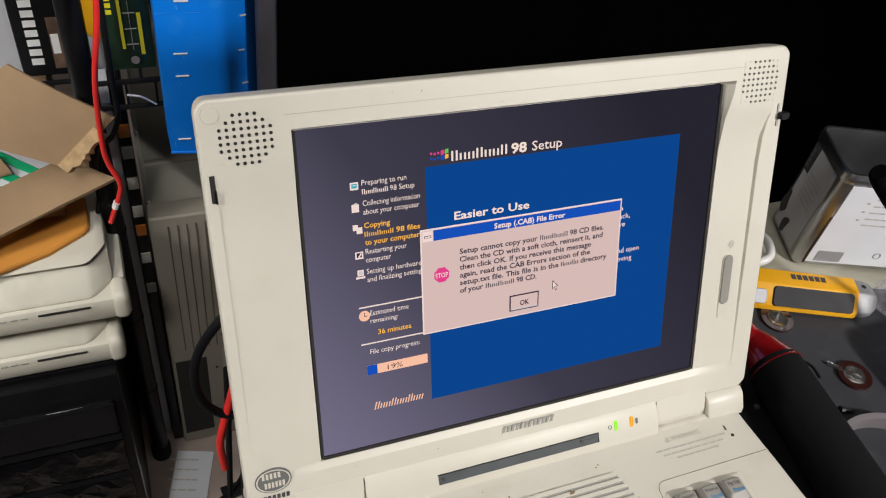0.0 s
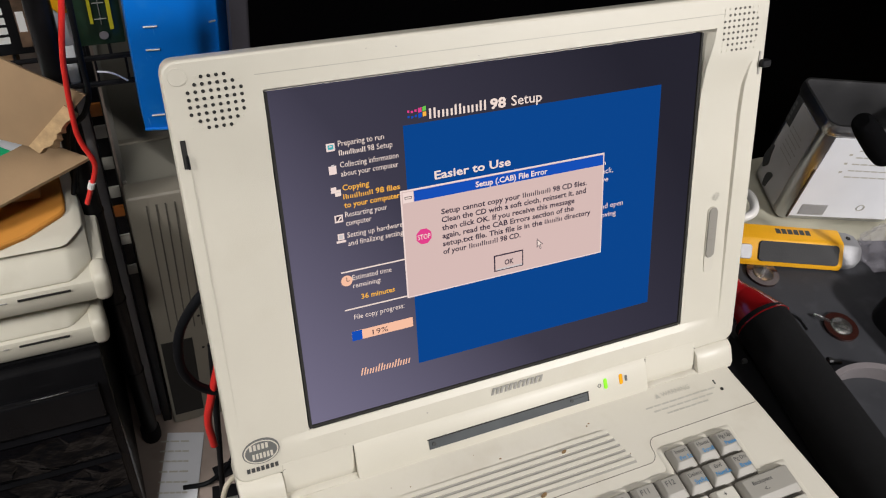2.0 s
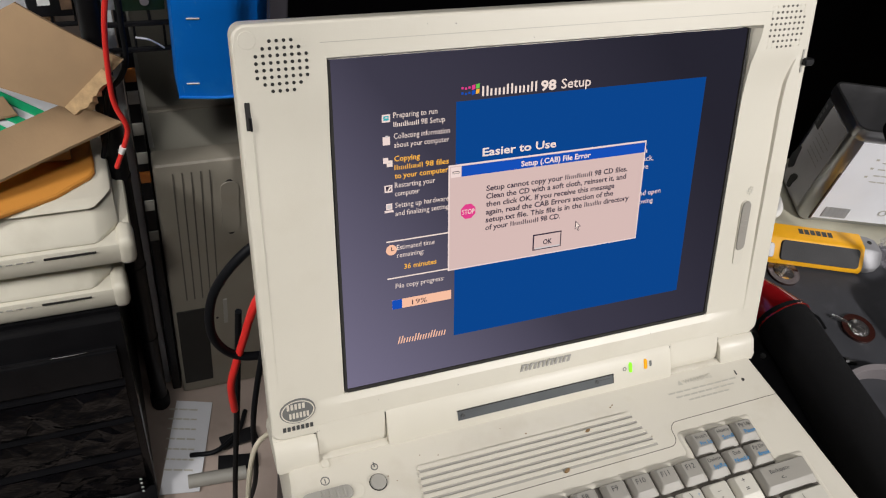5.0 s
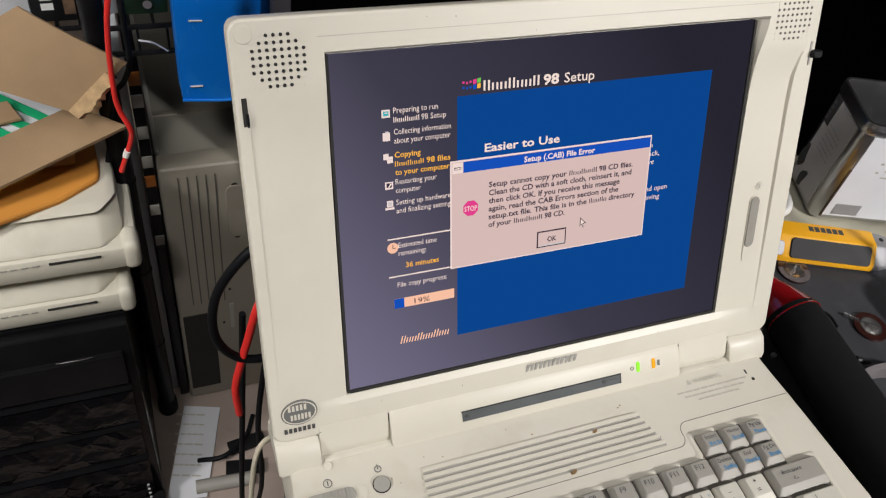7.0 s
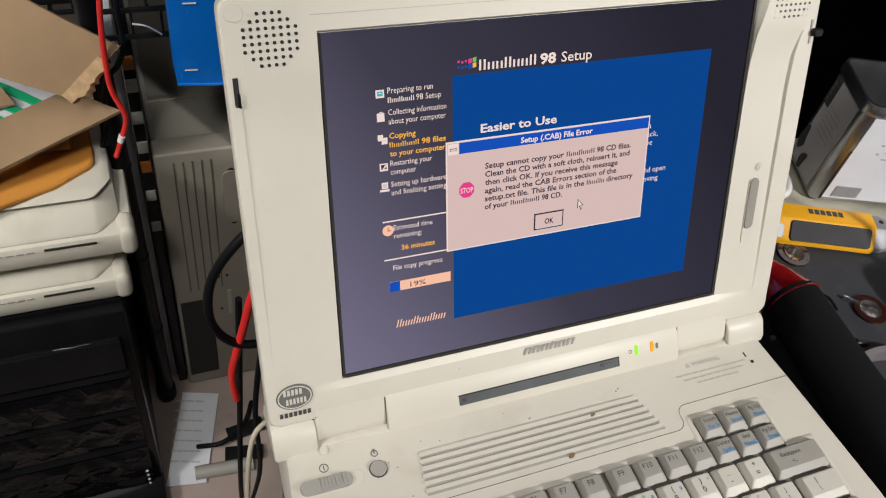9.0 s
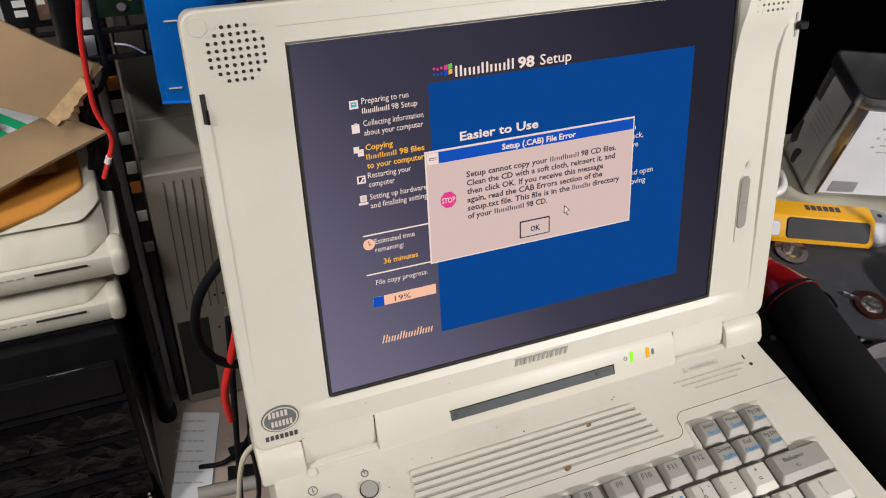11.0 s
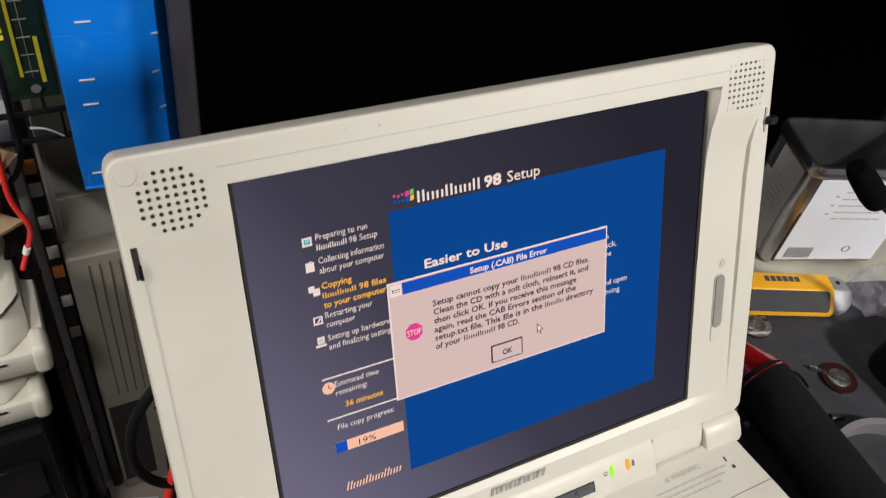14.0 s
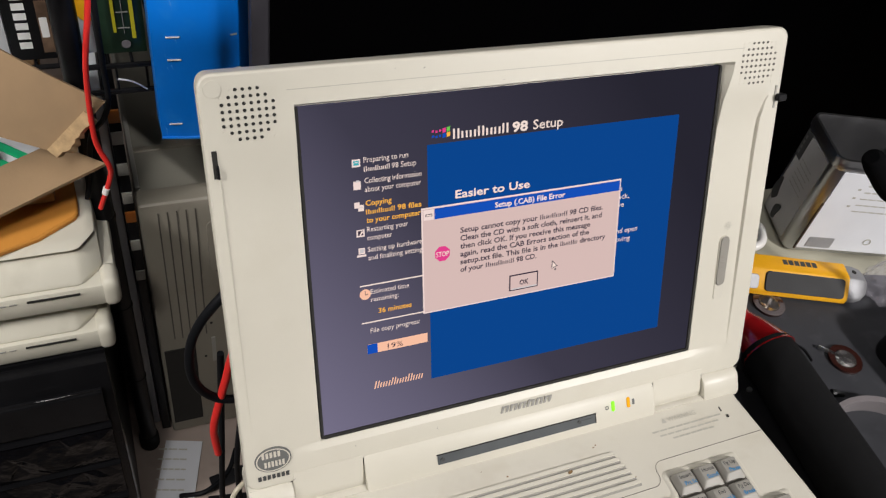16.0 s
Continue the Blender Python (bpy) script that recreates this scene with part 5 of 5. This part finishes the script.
# on the floor
sheet_thing = thing("paper_sheet", (-0.2, 0.46, 0.002), "printed white paper lying on the floor", "paper")
sheet("paper", [(-0.150, 0.53, 0.004), (-0.207, 0.548, 0.004), (-0.256, 0.385, 0.004), (-0.196, 0.375, 0.005)], PAPER, sheet_thing, 0.002)
for i in range(7):
    bars(word_spans(-0.024, 0.022, 3 + i % 3, 0.15), 0.003, INK_FAINT, pose(-0.198 - 0.004 * i, 0.525 - 0.018 * i, 0.0075, 0, 0, -17), sheet_thing, "print_line")
scraps = thing("metal_brackets", (-0.13, 0.45, FLOOR), "black metal brackets lying on the floor", "brackets")
part("bracket", box(-0.03, 0.03, -0.012, 0.012, 0.0, 0.006, 0.001, m=pose(-0.12, 0.45, 0.006, 0, 0, 8)), BLACK_PLASTIC, scraps)
part("bracket", box(-0.03, 0.03, -0.014, 0.010, 0.0, 0.006, 0.001, m=pose(-0.13, 0.41, 0.006, 0, 0, -10)), BLACK_PLASTIC, scraps)
tagged(part("grey_rod", tube([(-0.21, 0.392, 0.012), (-0.12, 0.385, 0.012)], 0.011, 14, 1), GREY_TRIM), "grey plastic rod on the floor", "rod")

# ---------------------------------------------------------------- right of the laptop, on the desk
tin = thing("metal_tin", (0.4292, 0.146, DESK), "open square metal tin with white printed label and scuffed sides", "tin", turn=-18.7)
TIN = pose(0.4292, 0.1460, DESK, 0, 0, -18.7)
tw, td, th = 0.057, 0.0335, 0.112


def tin_loop(k, z):
    return [(x, y, z) for x, y in rrect(-tw - k, tw + k, -td - k, td + k, 0.009 + k, 5)]


part("tin_wall", loft([tin_loop(-0.002, 0.0), tin_loop(0, 0.003), tin_loop(0, th - 0.012), tin_loop(0.0015, th - 0.010), tin_loop(0.0018, th - 0.004), tin_loop(0.0008, th),
                       tin_loop(-0.0015, th), tin_loop(-0.0022, th - 0.006), tin_loop(-0.0022, 0.004)]), TIN_STEEL, tin, m=TIN)
part("front_label", box(-tw + 0.010, tw - 0.006, -td - 0.0006, -td + 0.001, 0.006, th - 0.013), BRIGHT_LABEL, tin, "white printed label", m=TIN)
part("side_label", box(-tw - 0.0006, -tw + 0.001, -td + 0.012, td - 0.010, 0.006, th - 0.014), TIN_LABEL, tin, m=TIN)
part("side_badge", box(-tw - 0.0012, -tw, 0.015, 0.026, 0.070, 0.099, 0.0004), INK_BLACK, tin, m=TIN)
SIDE = TIN @ pose(-tw - 0.0008, 0, 0, 90, 0, -90)
bars(word_spans(0.002, 0.022, 4, 0.3), 0.003, INK, TIN @ pose(-tw - 0.0014, 0.0205, 0.072, 90, 0, -90) @ pose(0, 0, 0, 0, 0, 90), tin, "badge_print")
for i in range(6):
    bars(word_spans(-0.012, 0.010 + 0.003 * (i % 2), 5, 0.2), 0.0009, GREY_TRIM, SIDE @ pose(0, 0.074 - 0.0052 * i, 0), tin, "side_print")
for cy, cz, ry, rz, lean in ((0.022, 0.030, 0.0055, 0.013, 0.3), (0.006, 0.014, 0.0045, 0.011, -0.3)):
    blot = [(-(cy + ry * (1 + 0.25 * math.sin(3 * a + cz * 90)) * math.cos(a) + lean * rz * 0.4 * math.sin(a)), cz + rz * (1 + 0.2 * math.cos(2 * a + cy * 70)) * math.sin(a)) for a in [2 * math.pi * k / 20 for k in range(20)]]
    part("side_print", slab(blot, 0, 0.0003), INK_BLACK, tin, "dark irregular blot", m=SIDE)
part("rust_edge", box(-tw + 0.0080, -tw + 0.0100, -td - 0.0008, -td + 0.001, 0.004, 0.062, 0.0004), RUST, tin, "brown rusted seam", m=TIN)
LBL = TIN @ pose(0, -td - 0.0008, 0, 90, 0, 0)
bars([(-0.040 + 0.0016 * i, -0.040 + 0.0016 * i + (0.0007 if i % 3 else 0.0011)) for i in range(16)], 0.013, INK, LBL @ pose(0, 0.008, 0), tin, "bar_code")
for i in range(5):
    bars(word_spans(-0.018, 0.030 - 0.004 * (i % 2), 6, 0.15), 0.0014, INK_FAINT, LBL @ pose(0, 0.086 - 0.0075 * i, 0), tin, "label_print")
for i in range(3):
    bars([(-0.0255, -0.0225)], 0.0022, INK_FAINT, LBL @ pose(0, 0.081 - 0.010 * i, 0), tin, "label_print")
part("label_print", ring(0.018, 0.020, 0.003, 0.0038, 0, 0.0004, 20), INK_FAINT, tin, m=LBL)

# folding utility knife
knife = thing("utility_knife", (0.335, 0.09, DESK), "yellow utility knife with black grip and steel ends", "knife", turn=-21.3)
KN = pose(0.3425, 0.0930, DESK, 0, 0, -21.3)
BODY = [(-0.0190, 0.003), (-0.0190, 0.0065), (-0.0180, 0.0085), (-0.0055, 0.0212), (-0.0035, 0.0222), (0.0120, 0.0222), (0.0140, 0.0195), (0.0140, 0.003)]
SLOPE = KN @ pose(0, -0.0185, 0.0080, 45.5, 0, 0)
part("handle", extrude_x(BODY, -0.054, 0.045, 0.0015), YELLOW, knife, m=KN)
part("grip", slab(rrect(-0.0340, 0.0405, -0.0002, 0.0178, 0.0035, 5), -0.0010, 0.0014, 0.0006), GRIP, knife, "dark grey rubber grip", m=SLOPE)
part("steel_nose", loft([[(x, -0.002 + (y + 0.002) * k, 0.012 + (z - 0.012) * k) for y, z in BODY] for x, k in ((0.0445, 0.92), (0.052, 0.90), (0.059, 0.78), (0.064, 0.52), (0.066, 0.25))]), DULL_STEEL, knife, m=KN)
part("steel_tail", loft([[(x, -0.002 + (y + 0.002) * k, 0.012 + (z - 0.012) * k) for y, z in BODY] for x, k in ((-0.0535, 0.93), (-0.066, 0.90), (-0.072, 0.74))]), DULL_STEEL, knife, m=KN)
part("belt_clip", slab(rrect(-0.0580, -0.0400, 0.0010, 0.0140, 0.003, 4), -0.001, 0.0018, 0.0006), DULL_STEEL, knife, m=SLOPE)
bars(word_spans(-0.016, 0.016, 6, 0.2), 0.006, INK_BLACK, KN @ pose(0, 0.0025, 0.0224), knife, "maker_mark")
part("pivot_screw", disc(0.052, 0.004, 0.0022, 0.0200, 0.0214, 16), DARK_GAP, knife, m=KN)

# black sleeved tool with a red head
tool = thing("sleeved_tool", (0.235, -0.06, DESK), "black sleeved hand tool with a red plastic head", "tool")
axis = [(0.2500, 0.024, DESK + 0.024), (0.2445, -0.03, DESK + 0.0245), (0.2370, -0.10, DESK + 0.026), (0.2270, -0.18, DESK + 0.027), (0.214, -0.27, DESK + 0.027)]
part("sleeve", tube(axis, [0.0215, 0.0225, 0.024, 0.0255, 0.026], 24, 8), BLACK_SLEEVE, tool)
part("collar", tube([(0.2470, 0.048, DESK + 0.024), (0.2490, 0.036, DESK + 0.024), (0.2500, 0.0235, DESK + 0.024), (0.2500, 0.020, DESK + 0.024)], [0.0130, 0.0165, 0.0210, 0.0222], 28, 5), RED_PLASTIC, tool, "red translucent plastic collar")
part("head", tube([(0.2375, 0.0670, DESK + 0.026), (0.2385, 0.0655, DESK + 0.026), (0.2410, 0.0600, DESK + 0.026), (0.2440, 0.0540, DESK + 0.025), (0.2470, 0.0470, DESK + 0.024)], [0.0060, 0.0095, 0.0118, 0.0112, 0.0128], 28, 5), RED_PLASTIC, tool, "red glossy plastic head")
part("clip", tube([(0.2700, 0.018, DESK + 0.032), (0.2760, 0.012, DESK + 0.030), (0.2770, 0.002, DESK + 0.028)], 0.0012, 8, 4), BLACK_PLASTIC, tool)
plate = thing("black_case", (0.21, -0.02, DESK), "flat black plastic case under the tool", "case")
part("shell", box(-0.016, 0.016, -0.17, 0.055, 0.0, 0.012, 0.003, m=pose(0.213, -0.005, DESK, 0, 0, 2)), BLACK_PLASTIC, plate)
part("rivet", disc(0.2215, 0.0, 0.0022, DESK + 0.012, DESK + 0.0135, 12), STEEL, plate)

DARK_STEEL = material("dark_oxide_steel", (0.03, 0.03, 0.03), 0.5, metal=0.6)
# two lens caps / domes lying on the mat
for cx, cy, turn in ((0.3055, 0.0780, -140), (0.3350, 0.0085, -47)):
    dome = thing("lens_disc", (cx, cy, DESK), "small clear domed disc with a dark red rim", "lens", "lens discs", turn=turn)
    DM = pose(cx, cy, DESK, 0, 0, turn)
    part("rim", ring(0, 0, 0.0095, 0.0145, 0, 0.0025, 32), DARK_RED, dome, m=DM)
    part("dome", loft([[(r * math.cos(a), r * math.sin(a), z) for a in [2 * math.pi * j / 24 for j in range(24)]] for r, z in ((0.0096, 0.0005), (0.0090, 0.003), (0.0068, 0.0046), (0.0035, 0.0055))]), LENS, dome, m=DM)
    part("stem", box(-0.0235, -0.0095, -0.0014, 0.0014, 0.001, 0.0035, 0.0005), STEEL, dome, m=DM)
    part("core", box(-0.006, 0.005, -0.001, 0.001, 0.0005, 0.0025), STEEL, dome, m=DM)
for cx, cy in ((0.276, 0.020), (0.300, -0.018)):
    scr = thing("small_screw", (cx, cy, DESK), "small dark screw lying on the mat", "screw", "loose screws")
    part("shank", tube([(cx, cy, DESK + 0.003), (cx + 0.008, cy - 0.003, DESK + 0.0025)], 0.0018, 8, 1), DARK_STEEL, scr)
    part("head", tube([(cx - 0.003, cy + 0.001, DESK + 0.0035), (cx, cy, DESK + 0.0035)], 0.0033, 10, 1), DARK_STEEL, scr)

# tape roll
roll = thing("tape_roll", (0.300, -0.087, DESK), "pale roll of adhesive tape lying flat", "tape roll")
part("tape", ring(0.300, -0.087, 0.0535, 0.0575, DESK, DESK + 0.014, 64), PINK_TAPE, roll)
part("core", ring(0.300, -0.087, 0.0525, 0.0536, DESK, DESK + 0.0135, 64), PINK_TAPE, roll)

# desk microphone on a bent neck
mic = thing("desk_microphone", (0.43, -0.03, DESK), "black desk microphone with foam cover on a thin neck", "microphone")
FOAM_TOP, FOAM_END = Vector((0.3147, 0.082, 0.946)), Vector((0.3669, 0.080, 0.9017))
part("neck", tube([FOAM_END, (0.3821, 0.062, 0.8899), (0.3886, 0.042, 0.8767), (0.400, 0.010, 0.846), (0.408, -0.022, 0.812)], 0.0026, 10, 8), BLACK_RUBBER, mic)
foam_axis = [FOAM_TOP, FOAM_TOP.lerp(FOAM_END, 0.06), FOAM_TOP.lerp(FOAM_END, 0.25), FOAM_TOP.lerp(FOAM_END, 0.75), FOAM_TOP.lerp(FOAM_END, 0.97), FOAM_END]
part("foam_cover", tube(foam_axis, [0.0055, 0.0082, 0.0094, 0.0102, 0.0094, 0.0060], 20, 6), FOAM, mic, "black foam windscreen")
base = part("base", loft([[(x, y, z) for x, y in rrect(0.367 + k, 0.50 - k, -0.085 + k, 0.016 - k, 0.016, 6)] for z, k in ((DESK, 0.001), (DESK + 0.004, 0), (DESK + 0.028, 0.001), (DESK + 0.036, 0.006))]), BLACK_PLASTIC, mic)
part("white_button", disc(0.382, -0.003, 0.0062, DESK + 0.0345, DESK + 0.0375, 20, 0.0008, ry=0.0045), WHITE_PLASTIC, base)

# clear bag and white cable coil by the tin
bagc = thing("clear_bag", (0.43, 0.07, DESK), "crumpled clear plastic bag beside the knife", "plastic bag")
bm = bmesh.new()
bmesh.ops.create_icosphere(bm, subdivisions=4, radius=1.0)
for v in bm.verts:
    k = 1 + 0.35 * noise.noise(v.co * 2.3) + 0.15 * noise.noise(v.co * 6)
    v.co = Vector((0.437 + v.co.x * 0.034 * k, 0.060 + v.co.y * 0.024 * k, max(DESK + 0.0005, DESK + 0.014 + v.co.z * 0.020 * k)))
part("film", bm, BAG, bagc, smooth=0)
cable("white_cable", [(0.345, 0.18, DESK + 0.006), (0.346, 0.155, DESK + 0.012), (0.335, 0.137, DESK + 0.012), (0.318, 0.138, DESK + 0.008), (0.308, 0.155, DESK + 0.006), (0.312, 0.178, DESK + 0.006), (0.328, 0.188, DESK + 0.006)], 0.0042, WHITE_PLASTIC, "white coiled cable lying behind the knife")
